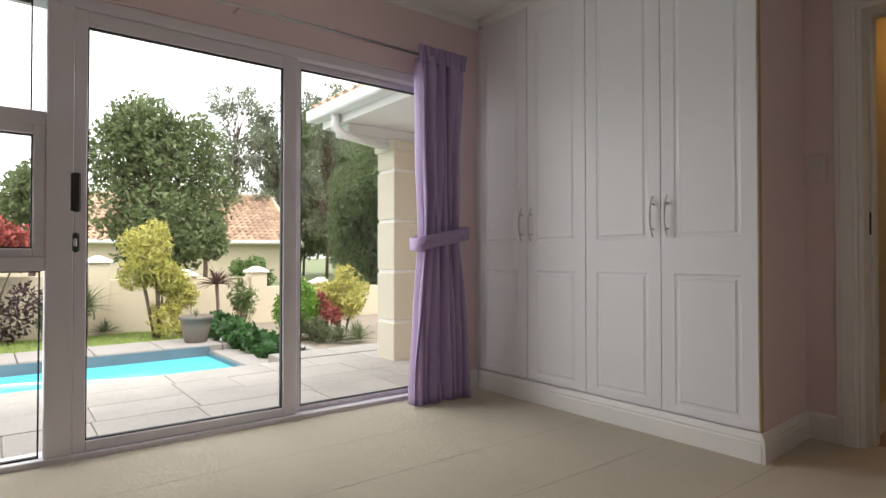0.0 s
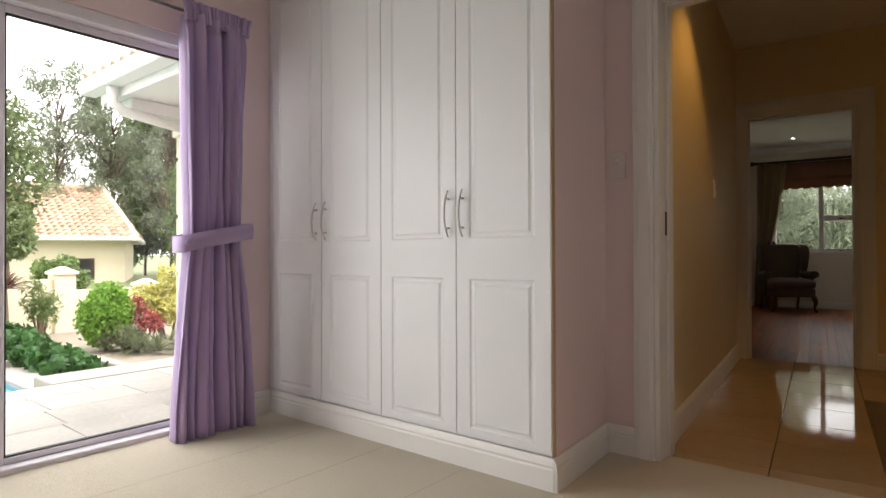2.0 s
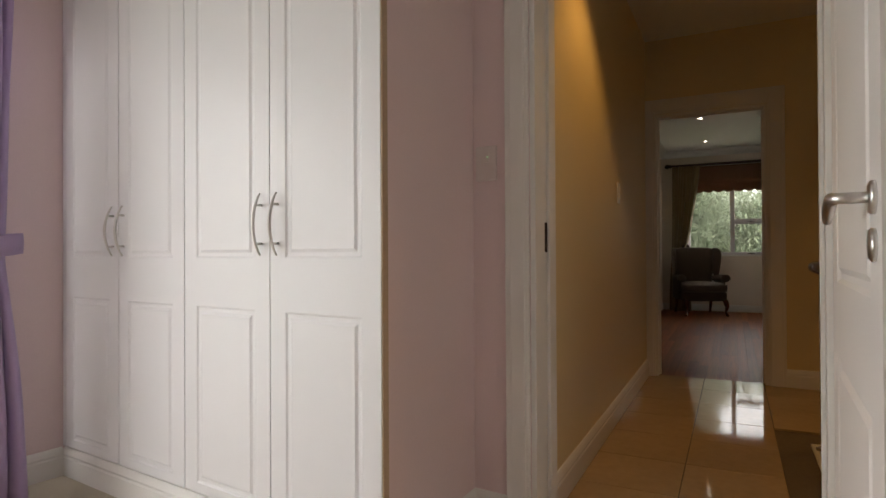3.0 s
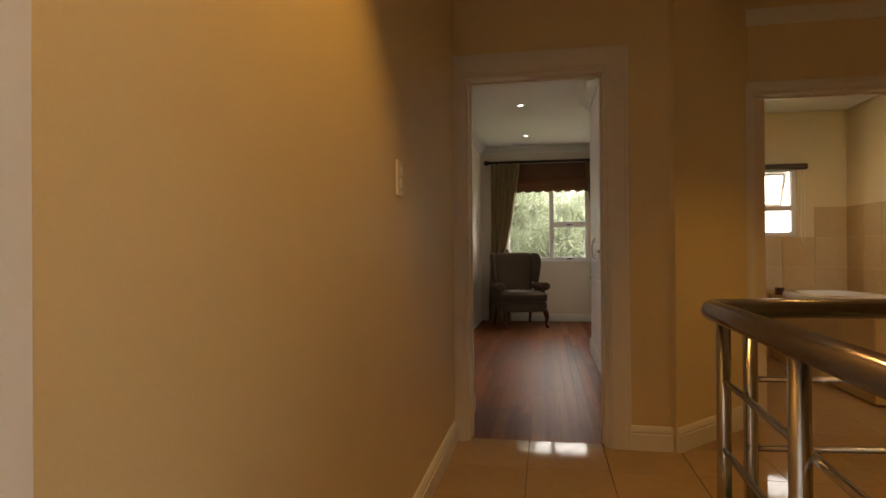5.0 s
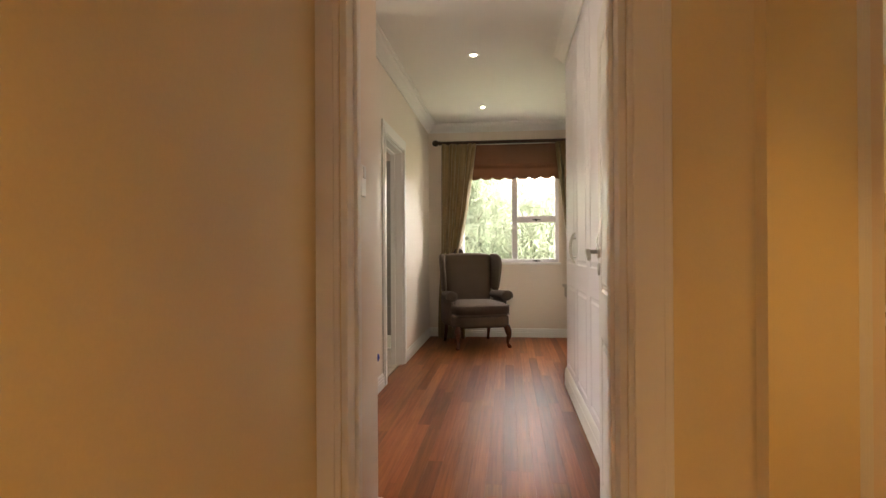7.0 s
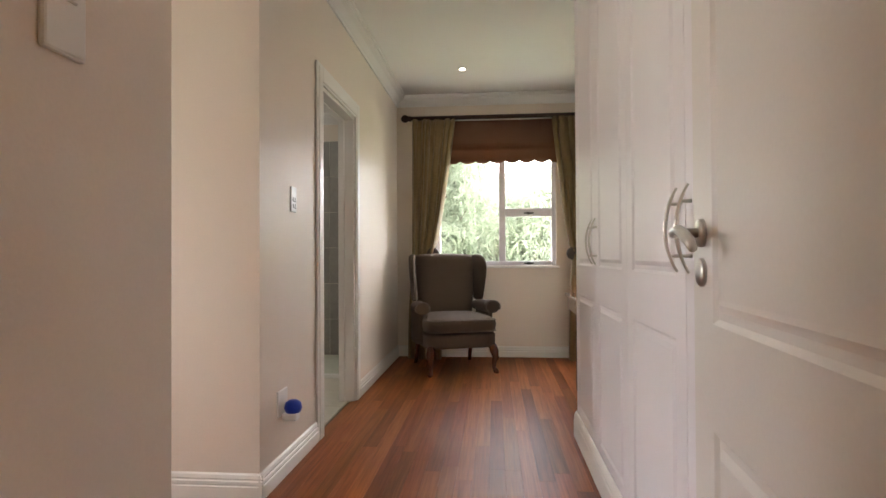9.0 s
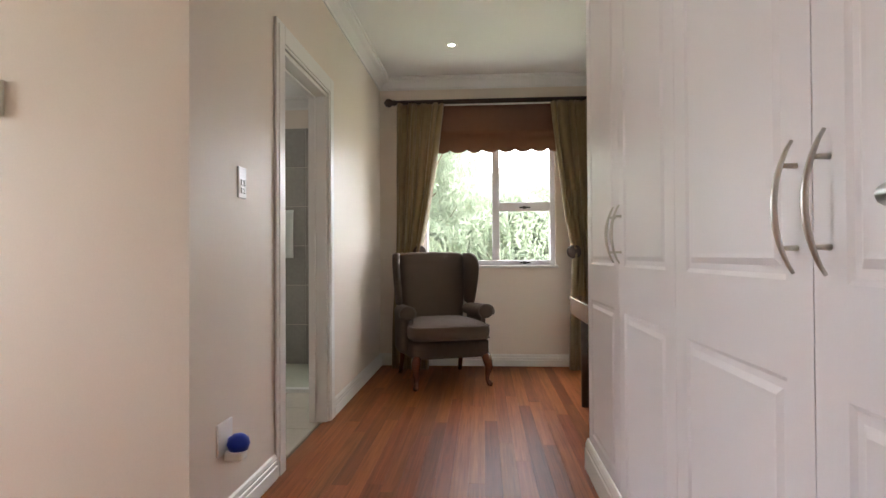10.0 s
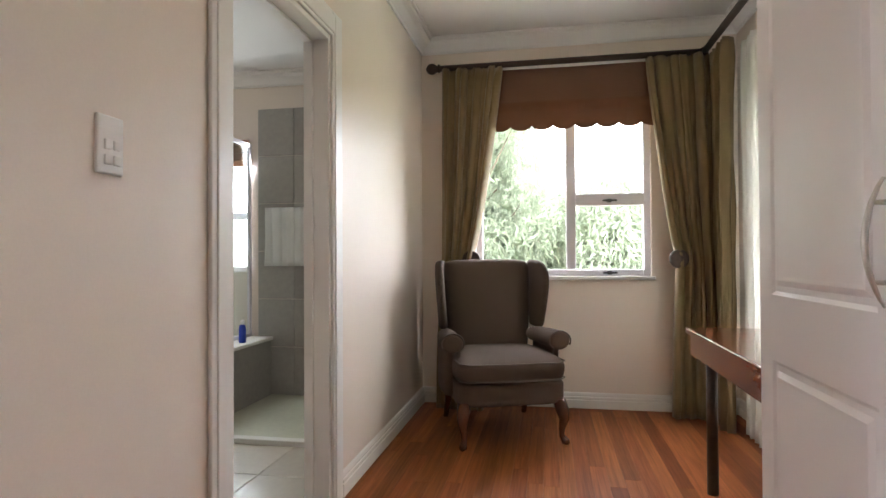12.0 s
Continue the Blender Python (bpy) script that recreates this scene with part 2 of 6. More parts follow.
POT = mat("brown_grey_clay_pot", (0.17, 0.14, 0.115), 0.8, vary=0.15, scale=6, fine=60, bump=0.2)
BARK = mat("grey_brown_bark", (0.15, 0.11, 0.08), 0.9, vary=0.3, scale=4, fine=40, bump=0.6, stretch=(1, 1, 0.25))
for cloth, share in ((LILAC, 0.2), (OLIVE, 0.14), (BLIND, 0.1)):
    see_through(cloth, share)
DARKPANE = mat("dark_far_window", (0.03, 0.03, 0.03), 0.1)


def leaf(name, colour, spread=0.35, share=0.35):
    return see_through(mat(name, colour, 0.55, vary=0.12, scale=2, fine=30, bump=0, random_by="island", spread=spread), share)


LEAF_DARK = leaf("dark_green_leaf", (0.15, 0.195, 0.085))
LEAF_MID = leaf("mid_green_leaf", (0.13, 0.20, 0.06))
LEAF_GUM = leaf("grey_green_leaf", (0.20, 0.235, 0.16))
LEAF_SOFT = leaf("soft_grey_green_needle", (0.20, 0.26, 0.125), 0.3, 0.5)
LEAF_YEL = leaf("yellow_green_leaf", (0.54, 0.51, 0.15), 0.35)
LEAF_RED = leaf("red_shrub_leaf", (0.32, 0.075, 0.06), 0.4)
LEAF_IVY = leaf("ivy_leaf", (0.045, 0.12, 0.03), 0.4)
LEAF_LIME = leaf("lime_hedge_leaf", (0.17, 0.33, 0.04), 0.3)
LEAF_BRONZE = leaf("bronze_sword_leaf", (0.14, 0.075, 0.06), 0.3)
LEAF_GREY = leaf("silver_green_strap_leaf", (0.17, 0.20, 0.10), 0.3)
LEAF_PLUM = leaf("plum_hedge_leaf", (0.06, 0.035, 0.035), 0.4)
# green lightened beyond real foliage: haze and glare put into the colour
LEAF_HAZED = leaf("haze_bleached_needle", (0.38, 0.43, 0.32), 0.12, 0.6)
SOIL = mat("brown_bed_soil", (0.25, 0.21, 0.165), 0.95, vary=0.3, scale=4, fine=50, bump=0.6)


# ---- mesh helpers ----
def link(name, bm, material, smooth=False):
    bmesh.ops.recalc_face_normals(bm, faces=bm.faces[:])
    me = bpy.data.meshes.new(name)
    bm.to_mesh(me)
    bm.free()
    me.materials.append(material)
    if smooth:
        for p in me.polygons:
            p.use_smooth = True
    return new(name, me)


def part(name, bm, material, parent, label="", smooth=False):
    ob = link(name, bm, material, smooth)
    ob.parent = parent
    if label:
        ob["label"] = label
    return ob


def thing(name, m, label, category, group="", kind=""):
    ob = new(name)
    ob.empty_display_size = 0.1
    ob.matrix_world = m
    return tagged(ob, label, category, group, kind)


def setting(name, bm, material, label, m=None, smooth=False, category=""):
    ob = link(name, bm, material, smooth)
    if m is not None:
        ob.matrix_world = m
    return tagged(ob, label, category, "", "structure")


def box(bm, x0, x1, y0, y1, z0, z1, bevel=0.0, seg=1):
    v = [bm.verts.new(p) for p in ((x0, y0, z0), (x1, y0, z0), (x1, y1, z0), (x0, y1, z0), (x0, y0, z1), (x1, y0, z1), (x1, y1, z1), (x0, y1, z1))]
    f = [bm.faces.new([v[i] for i in q]) for q in ((3, 2, 1, 0), (4, 5, 6, 7), (0, 1, 5, 4), (1, 2, 6, 5), (2, 3, 7, 6), (3, 0, 4, 7))]
    if bevel:
        e = list({e for g in f for e in g.edges})
        bmesh.ops.bevel(bm, geom=e, offset=bevel, segments=seg, affect="EDGES", profile=0.5)
    return v


def boxed(*a, **k):
    bm = bmesh.new()
    box(bm, *a, **k)
    return bm


def tube(bm, pts, radii, seg=10, caps=True):
    """A round bar through points, of changing radius."""
    pts = [Vector(p) for p in pts]
    if not isinstance(radii, (list, tuple)):
        radii = [radii] * len(pts)
    rings, side = [], None
    for i, p in enumerate(pts):
        way = (pts[min(i + 1, len(pts) - 1)] - pts[max(i - 1, 0)]).normalized()
        if side is None:
            side = way.orthogonal().normalized()
        side = (side - way * side.dot(way)).normalized()
        other = way.cross(side)
        rings.append([bm.verts.new(p + radii[i] * (math.cos(2 * math.pi * k / seg) * side + math.sin(2 * math.pi * k / seg) * other)) for k in range(seg)])
    for a, b in zip(rings, rings[1:]):
        for k in range(seg):
            bm.faces.new((a[k], a[(k + 1) % seg], b[(k + 1) % seg], b[k]))
    if caps:
        bm.faces.new(rings[0][::-1])
        bm.faces.new(rings[-1])
    return bm


def lathe(bm, profile, centre=(0, 0, 0), seg=20):
    c = Vector(centre)
    rings = [[bm.verts.new(c + Vector((r * math.cos(2 * math.pi * k / seg), r * math.sin(2 * math.pi * k / seg), z))) for k in range(seg)] for r, z in profile]
    for a, b in zip(rings, rings[1:]):
        for k in range(seg):
            bm.faces.new((a[k], a[(k + 1) % seg], b[(k + 1) % seg], b[k]))
    bm.faces.new(rings[0][::-1])
    bm.faces.new(rings[-1])
    return bm


def moulding(bm, p0, p1, out, profile):
    """Sweeps a profile of (distance out from the wall, height) along a straight line."""
    p0, p1, out = Vector(p0), Vector(p1), Vector((*out, 0)).normalized()
    rings = [[bm.verts.new(p + out * d + Vector((0, 0, h))) for d, h in profile] for p in (p0, p1)]
    k = len(profile)
    for i in range(k):
        bm.faces.new((rings[0][i], rings[0][(i + 1) % k], rings[1][(i + 1) % k], rings[1][i]))
    bm.faces.new(rings[0][::-1])
    bm.faces.new(rings[1])
    return bm


BASE = [(0, 0), (0.018, 0), (0.018, 0.085), (0.014, 0.092), (0.016, 0.102), (0.011, 0.118), (0.005, 0.128), (0, 0.13)]
CORNICE = [(0, 0), (0, -0.10), (0.012, -0.10), (0.016, -0.085), (0.03, -0.07), (0.055, -0.045), (0.085, -0.03), (0.09, -0.015), (0.105, -0.012), (0.105, 0)]


def wall(name, axis, lo, hi, a0, a1, z0, z1, holes, material, label, m=None):
    """A wall between lo and hi across, from a0 to a1 along the axis, with rectangular openings (a, b, z, z)."""
    bm = bmesh.new()

    def piece(a, b, c, d):
        if b - a > 1e-4 and d - c > 1e-4:
            box(bm, *((a, b, lo, hi) if axis == "x" else (lo, hi, a, b)), c, d)

    here = a0
    for a, b, c, d in sorted(holes):
        piece(here, a, z0, z1)
        piece(a, b, z0, c)
        piece(a, b, d, z1)
        here = b
    piece(here, a1, z0, z1)
    return setting(name, bm, material, label, m)


def panel_leaf(w, h, t, panels, depth=0.006, edge=0.03, both=False, swell=0.003):
    """A door leaf from x 0 to w, its face at y 0 looking to -y, with moulded panels (x0, x1, z0, z1) in one column."""
    bm = bmesh.new()

    def face_side(y, sign):
        xs = [0, panels[0][0], panels[0][1], w]
        zs = sorted({0, h, *(z for p in panels for z in p[2:])})
        for i in range(3):
            for j in range(len(zs) - 1):
                a, b, c, d = xs[i], xs[i + 1], zs[j], zs[j + 1]
                if i == 1 and any(abs(p[2] - c) < 1e-6 and abs(p[3] - d) < 1e-6 for p in panels):
                    rings = []
                    for inset, off in ((0, 0), (edge * 0.2, depth), (edge * 0.5, depth), (edge * 0.8, -swell * 0.2), (edge, 0.0)):
                        rings.append([bm.verts.new((x, y + sign * off, z)) for x, z in ((a + inset, c + inset), (b - inset, c + inset), (b - inset, d - inset), (a + inset, d - inset))])
                    for r, s in zip(rings, rings[1:]):
                        for k in range(4):
                            bm.faces.new((r[k], r[(k + 1) % 4], s[(k + 1) % 4], s[k]))
                    bm.faces.new(rings[-1])
                else:
                    bm.faces.new([bm.verts.new((x, y, z)) for x, z in ((a, c), (b, c), (b, d), (a, d))])

    face_side(0, 1)
    if both:
        face_side(t, -1)
    else:
        bm.faces.new([bm.verts.new((x, t, z)) for x, z in ((0, 0), (w, 0), (w, h), (0, h))])
    for q in (((0, 0, 0), (0, t, 0), (0, t, h), (0, 0, h)), ((w, 0, 0), (w, t, 0), (w, t, h), (w, 0, h)), ((0, 0, 0), (w, 0, 0), (w, t, 0), (0, t, 0)), ((0, 0, h), (w, 0, h), (w, t, h), (0, t, h))):
        bm.faces.new([bm.verts.new(p) for p in q])
    bmesh.ops.remove_doubles(bm, verts=bm.verts[:], dist=1e-5)
    return bm


def architrave(name, axis, at, sign, a, b, top, label, m=None, width=0.075):
    """A moulded white surround of a doorway on the wall face at, which looks along sign; opening from a to b."""
    t = thing(name, m or pose(0, 0, 0), label, "door frame", kind="structure")
    for piece in range(3):
        bm = bmesh.new()
        for o, i, d in ((0.0, width, 0.014), (0.014, width - 0.022, 0.020)):
            lo, hi = sorted((at, at + sign * d))
            p, q, r, s = ((a - i, a - o, 0, top + i), (b + o, b + i, 0, top + i), (a - o, b + o, top + o, top + i))[piece]
            box(bm, *((p, q, lo, hi) if axis == "x" else (lo, hi, p, q)), r, s, bevel=0.004, seg=2)
        part("head_casing" if piece == 2 else "side_casing", bm, TRIM, t)
    return t


def jamb(name, axis, lo, hi, a, b, top, label, m=None):
    t = thing(name, m or pose(0, 0, 0), label, "door frame", kind="structure")
    mid = lo + 0.6 * (hi - lo)
    sides = ((a, a + 0.02, 0, top), (b - 0.02, b, 0, top), (a + 0.02, b - 0.02, top - 0.02, top))
    stops = ((a + 0.02, a + 0.032, 0, top - 0.02), (b - 0.032, b - 0.02, 0, top - 0.02), (a + 0.032, b - 0.032, top - 0.032, top - 0.02))
    for k in range(3):
        p, q, r, s = sides[k]
        side = part("head" if k == 2 else "jamb", boxed(*((p, q, lo, hi) if axis == "x" else (lo, hi, p, q)), r, s, bevel=0.0015), TRIM, t)
        p, q, r, s = stops[k]
        part("stop", boxed(*((p, q, mid, hi - 0.005) if axis == "x" else (mid, hi - 0.005, p, q)), r, s, bevel=0.002), TRIM, side)
    return t


def bow_handle(parent, x, z0, z1, y=0.0, out=0.036):
    """An arched bar handle on a leaf's face, carried by two short posts inside its tips."""
    bm = bmesh.new()
    n = 16
    tube(bm, [(x, y - 0.007 - (out - 0.007) * math.sin(math.pi * k / n) ** 0.8, z0 + (z1 - z0) * k / n) for k in range(n + 1)], [0.0030 + 0.0028 * math.sin(math.pi * k / n) for k in range(n + 1)], 8)
    for f in (0.19, 0.81):
        z = z0 + (z1 - z0) * f
        tube(bm, [(x, y, z), (x, y - 0.007 - (out - 0.009) * math.sin(math.pi * f) ** 0.8, z)], [0.0048, 0.0038], 8)
    return part("handle", bm, STEEL, parent, "arched brushed steel handle", True)


def curtain_mesh(width_top, width_tie, width_bottom, height, tie, folds, amp, seed, shift_tie=0.0, shift_bottom=0.0, rows=40, cols=120, spread_pow=1.0):
    """A pleated curtain hanging from height to 0; x across, y the depth of its folds."""
    rnd = random.Random(seed)
    phase = [rnd.uniform(-1.5, 1.5) for _ in range(folds + 2)]
    gain = [rnd.uniform(0.3, 1.6) for _ in range(folds + 2)]
    bm = bmesh.new()
    grid = []
    for j in range(rows + 1):
        z = height * (1 - j / rows)
        if z > tie:
            f = (z - tie) / (height - tie)
            s = f ** 0.75
            half, mid = 0.5 * (width_tie + (width_top - width_tie) * s), shift_tie * (1 - s)
        else:
            f = 1 - z / tie
            s = math.sin(f * math.pi / 2)
            half, mid = 0.5 * (width_tie + (width_bottom - width_tie) * s), shift_tie + (shift_bottom - shift_tie) * s
        row = []
        for i in range(cols + 1):
            u = i / cols
            k = u * folds
            a = int(k)
            g = gain[a] + (gain[a + 1] - gain[a]) * (k - a)
            p = phase[a] + (phase[a + 1] - phase[a]) * (k - a)
            near_top = max(0.0, (z - height + 0.1) / 0.1)
            d = amp * g * math.sin(2 * math.pi * k + p * (1 - 0.6 * near_top)) * (1 - 0.35 * near_top)
            d += 0.25 * amp * math.sin(2 * math.pi * k * 2.3 + 5 * p + 2.2 * z)
            d += 0.45 * amp * math.sin(2 * math.pi * k * 0.43 + 1.7 * z + seed) + 0.12 * amp * math.sin(9 * z + 3.1 * k)
            row.append(bm.verts.new((mid + (2 * u - 1) * half + 0.35 * amp * math.cos(2 * math.pi * k + p), d, z)))
        grid.append(row)
    for a, b in zip(grid, grid[1:]):
        for i in range(cols):
            bm.faces.new((a[i], a[i + 1], b[i + 1], b[i]))
    return bm


def thick(ob, t):
    s = ob.modifiers.new("thickness", "SOLIDIFY")
    s.thickness, s.offset = t, 0
    return ob


def soft(ob, levels=2):
    s = ob.modifiers.new("rounding", "SUBSURF")
    s.levels = s.render_levels = levels
    return ob


def downlight(x, y, z, label):
    t = thing("downlight", pose(x, y, z), label, "ceiling light", "recessed downlights")
    bm = bmesh.new()
    seg = 24
    prof = [(0.022, 0.0), (0.026, -0.004), (0.043, -0.006), (0.045, -0.001), (0.045, 0.0)]
    rings = [[bm.verts.new((r * math.cos(2 * math.pi * k / seg), r * math.sin(2 * math.pi * k / seg), h)) for k in range(seg)] for r, h in prof]
    for a, b in zip(rings, rings[1:]):
        for k in range(seg):
            bm.faces.new((a[k], a[(k + 1) % seg], b[(k + 1) % seg], b[k]))
    part("trim_ring", bm, TRIM, t, "", True)
    bm = bmesh.new()
    lathe(bm, [(0.021, 0.0), (0.018, -0.003), (0.004, -0.004)], seg=20)
    part("bulb", bm, BULB, t, "glowing halogen bulb", True)
    return t


def switch_plate(name, m, w, h, rockers, label, finish=SWITCH):
    """A wall plate in the x-z plane, looking to -y."""
    t = thing(name, m, label, "switch")
    part("plate", boxed(-w / 2, w / 2, -0.009, 0, -h / 2, h / 2, bevel=0.004, seg=2), finish, t)
    for x, z, a, b in rockers:
        part("rocker", boxed(x - a / 2, x + a / 2, -0.014, -0.008, z - b / 2, z + b / 2, bevel=0.002), finish, t)
    return t


def lever(parent, x, z, y, flip, m=None):
    """A curved lever handle with its rose and keyhole plate on a leaf's face at y, looking along -y (flip 1) or +y (flip -1)."""
    bm = bmesh.new()
    s = -flip
    prof = [(0.026, 0), (0.026, 0.006), (0.022, 0.009), (0.006, 0.01)]
    rose = lathe(bm, prof, seg=20)
    turn = Matrix.Rotation(radians(90 if flip > 0 else -90), 4, "X")
    bmesh.ops.transform(rose, matrix=Matrix.Translation((x, y, z)) @ turn, verts=rose.verts[:])
    hb = part("lever_handle", rose, STEEL, parent, "brushed steel lever handle", True)
    bm = bmesh.new()
    d = -1 if x > 0.4 else 1
    tube(bm, [(x, y + s * 0.005, z), (x, y + s * 0.045, z), (x + d * 0.012, y + s * 0.052, z), (x + d * 0.045, y + s * 0.052, z + 0.003), (x + d * 0.08, y + s * 0.052, z - 0.006), (x + d * 0.115, y + s * 0.052, z - 0.018), (x + d * 0.135, y + s * 0.052, z - 0.03)], [0.009, 0.009, 0.0105, 0.0105, 0.0105, 0.0095, 0.007], 10)
    part("grip", bm, STEEL, hb, "", True)
    bm = bmesh.new()
    key = lathe(bm, prof, seg=20)
    bmesh.ops.transform(key, matrix=Matrix.Translation((x, y, z - 0.072)) @ turn, verts=key.verts[:])
    part("keyhole_rose", key, STEEL, parent, "", True)


# ---- the large structure ----
H1, H2, HB = 2.46, 2.66, 2.45

# first bedroom, in its own frame
bm = bmesh.new()
box(bm, -5.6, 0.0, -2.4, 2.09, -0.12, 0.006)
setting("floor_bedroom", bm, CARPET, "beige ribbed wall-to-wall carpet", ROOM)
bm = bmesh.new()
box(bm, -5.6, 0.07, -2.4, 2.29, H1, H1 + 0.12)
setting("ceiling_bedroom", bm, CEIL, "flat white painted ceiling", ROOM)
wall("wall_north", "x", 2.07, 2.29, -5.6, 0.18, -0.12, H1, [(-4.1, -0.98, -0.03, 2.02)], PINK, "pale pink plastered wall with a glazed sliding door", ROOM)
for y in (-0.26, 0.20, 0.66, 1.118, 1.578):
    setting("carpet_seam", boxed(-5.55, -0.67, y - 0.002, y + 0.002, 0.002, 0.0068), SEAM, "faint straight seam between carpet widths", ROOM, category="carpet seam")
wall("wall_west", "y", -5.75, -5.6, -2.4, 2.29, -0.12, H1, [], PINK, "plain pale pink plastered wall", ROOM)
wall("wall_south", "x", -2.55, -2.4, -5.75, 0.07, -0.12, H1, [], PINK, "plain pale pink plastered wall", ROOM)
wall("wall_east", "y", -0.09, 0.02, -2.4, 2.07, -0.12, H1, [(-0.80, 0.065, -0.03, 2.04)], PINK, "pale pink plastered wall with a doorway", ROOM)
wall("wall_landing_west", "y", 0.022, 0.07, -2.4, 2.07, -0.12, H2, [(-0.80, 0.065, -0.03, 2.04)], GOLD, "warm cream plastered landing wall", ROOM)
bm = bmesh.new()
vs = [bm.verts.new((x, y, z)) for z in (0, H1) for x, y in ((-0.640, 0.256), (-0.09, 0.288), (-0.09, 0.36), (-0.640, 0.334))]
for q in ((0, 1, 2, 3), (4, 5, 6, 7), (0, 1, 5, 4), (1, 2, 6, 5), (2, 3, 7, 6), (3, 0, 4, 7)):
    bm.faces.new([vs[i] for i in q])
setting("wall_wardrobe_side", bm, PINK, "pale pink nib wall beside the wardrobe", ROOM)
jamb("door_lining_1", "y", -0.092, 0.072, -0.80, 0.065, 2.04, "white enamelled timber door lining", ROOM)
architrave("door_surround_1", "y", -0.092, -1, -0.80, 0.065, 2.04, "moulded white timber architrave", ROOM, 0.09)
architrave("door_surround_2", "y", 0.072, 1, -0.80, 0.065, 2.04, "moulded white timber architrave", ROOM, 0.05)
bm = bmesh.new()
moulding(bm, (-0.98, 2.07, 0), (-0.667, 2.07, 0), (0, -1), BASE)
moulding(bm, (-5.6, 2.07, 0), (-4.1, 2.07, 0), (0, -1), BASE)
moulding(bm, (-0.667, 0.2545, 0), (-0.09, 0.288, 0), (0.058, -1), BASE)
moulding(bm, (-0.09, 0.288, 0), (-0.09, 0.155, 0), (-1, 0), BASE)
moulding(bm, (-0.09, -0.9, 0), (-0.09, -2.4, 0), (-1, 0), BASE)
moulding(bm, (-5.6, -2.4, 0), (-0.06, -2.4, 0), (0, 1), BASE)
moulding(bm, (-5.6, -2.38, 0), (-5.6, 2.05, 0), (1, 0), BASE)
setting("baseboard", bm, TRIM, "white moulded skirting board", ROOM, category="skirting board")
bm = bmesh.new()
small = [(d * 0.45, h * 0.45) for d, h in CORNICE]
moulding(bm, (-5.6, 2.07, H1), (-0.65, 2.07, H1), (0, -1), small)
moulding(bm, (-0.663, 2.02, H1), (-0.663, 0.25, H1), (-1, 0), small)
moulding(bm, (-0.645, 0.256, H1), (-0.10, 0.288, H1), (0.058, -1), small)
moulding(bm, (-0.09, 0.25, H1), (-0.09, -2.4, H1), (-1, 0), small)
setting("trim_cornice", bm, CEIL, "small plain plaster cornice", ROOM, category="cornice")
bm = boxed(-0.004, 0.014, -0.78, 0.045, -0.02, 0.005)
setting("trim_threshold", bm, EDGING, "thin brown threshold strip in the doorway", ROOM, category="threshold")

# landing
bm = bmesh.new()
box(bm, 3.36, 6.40, -0.40, 0.57, -0.14, -0.012)
box(bm, 4.98, 7.0, -2.6, -0.40, -0.14, -0.012)
setting("floor_landing", bm, GROUT, "dark grouted screed under the landing tiles")
bm = boxed(3.4, 7.05, -2.6, 0.7, H2, H2 + 0.1)
setting("ceiling_landing", bm, CEIL, "plain white landing ceiling")
wall("wall_landing_north", "x", 0.565, 0.66, 3.53, 6.34, -0.14, H2, [], GOLD, "warm cream plastered landing wall")
wall("wall_landing_south", "x", -2.72, -2.6, 3.2, 7.05, -1.8, H2, [], GOLD, "plain warm cream stairwell wall")
wall("wall_stair_west", "y", 3.30, 3.40, -2.6, -0.9, -1.8, H2, [], GOLD, "plain warm cream stairwell wall")
bm = boxed(3.3, 5.0, -2.6, -0.3, -1.9, -1.8)
setting("floor_stairwell", bm, TILE, "beige tiled floor below the stairwell")
bm = bmesh.new()
box(bm, 3.42, 4.98, -0.42, -0.40, -0.3, 0.0)
box(bm, 4.96, 4.98, -2.6, -0.42, -0.3, 0.0)
setting("trim_stairwell_edge", bm, TRIM, "white stairwell edge board", category="edge board")
wall("wall_landing_east", "y", 6.34, 6.395, -0.625, 0.565, -0.14, H2, [(-0.28, 0.50, -0.03, 2.07)], GOLD, "warm cream landing wall with a doorway")
wall("wall_passage_west", "y", 6.397, 6.45, -0.62, 0.62, -0.14, H2, [(-0.28, 0.50, -0.03, 2.07)], CREAM, "cream bedroom wall with a doorway")
jamb("door_lining_2", "y", 6.338, 6.452, -0.28, 0.50, 2.07, "white enamelled timber door lining")
architrave("door_surround_3", "y", 6.338, -1, -0.28, 0.50, 2.07, "moulded white timber architrave", None, 0.115)
architrave("door_surround_5", "y", 6.452, 1, -0.28, 0.50, 2.07, "moulded white timber architrave", None, 0.07)
# splayed wall towards the bathroom
bm = bmesh.new()
ang = math.atan2(-0.56, 0.595)
n = Vector((math.sin(ang), -math.cos(ang)))
a, b = Vector((6.32, -0.625)), Vector((6.915, -1.185))
vs = [bm.verts.new((p.x, p.y, z)) for z in (-0.14, H2) for p in (a, b, b - 0.1 * n, a - 0.1 * n)]
for q in ((0, 1, 2, 3), (4, 5, 6, 7), (0, 1, 5, 4), (1, 2, 6, 5), (2, 3, 7, 6), (3, 0, 4, 7)):
    bm.faces.new([vs[i] for i in q])
setting("wall_splay", bm, GOLD, "splayed warm cream landing wall")
wall("wall_bath_west", "y", 6.915, 7.02, -2.6, -1.185, -0.14, H2, [(-2.05, -1.20, -0.03, 2.04)], GOLD, "warm cream landing wall with the bathroom doorway")
jamb("door_lining_3", "y", 6.913, 7.022, -2.05, -1.20, 2.04, "white enamelled timber door lining")
architrave("door_surround_6", "y", 6.913, -1, -2.05, -1.20, 2.04, "moulded white timber architrave", None, 0.06)
bm = bmesh.new()
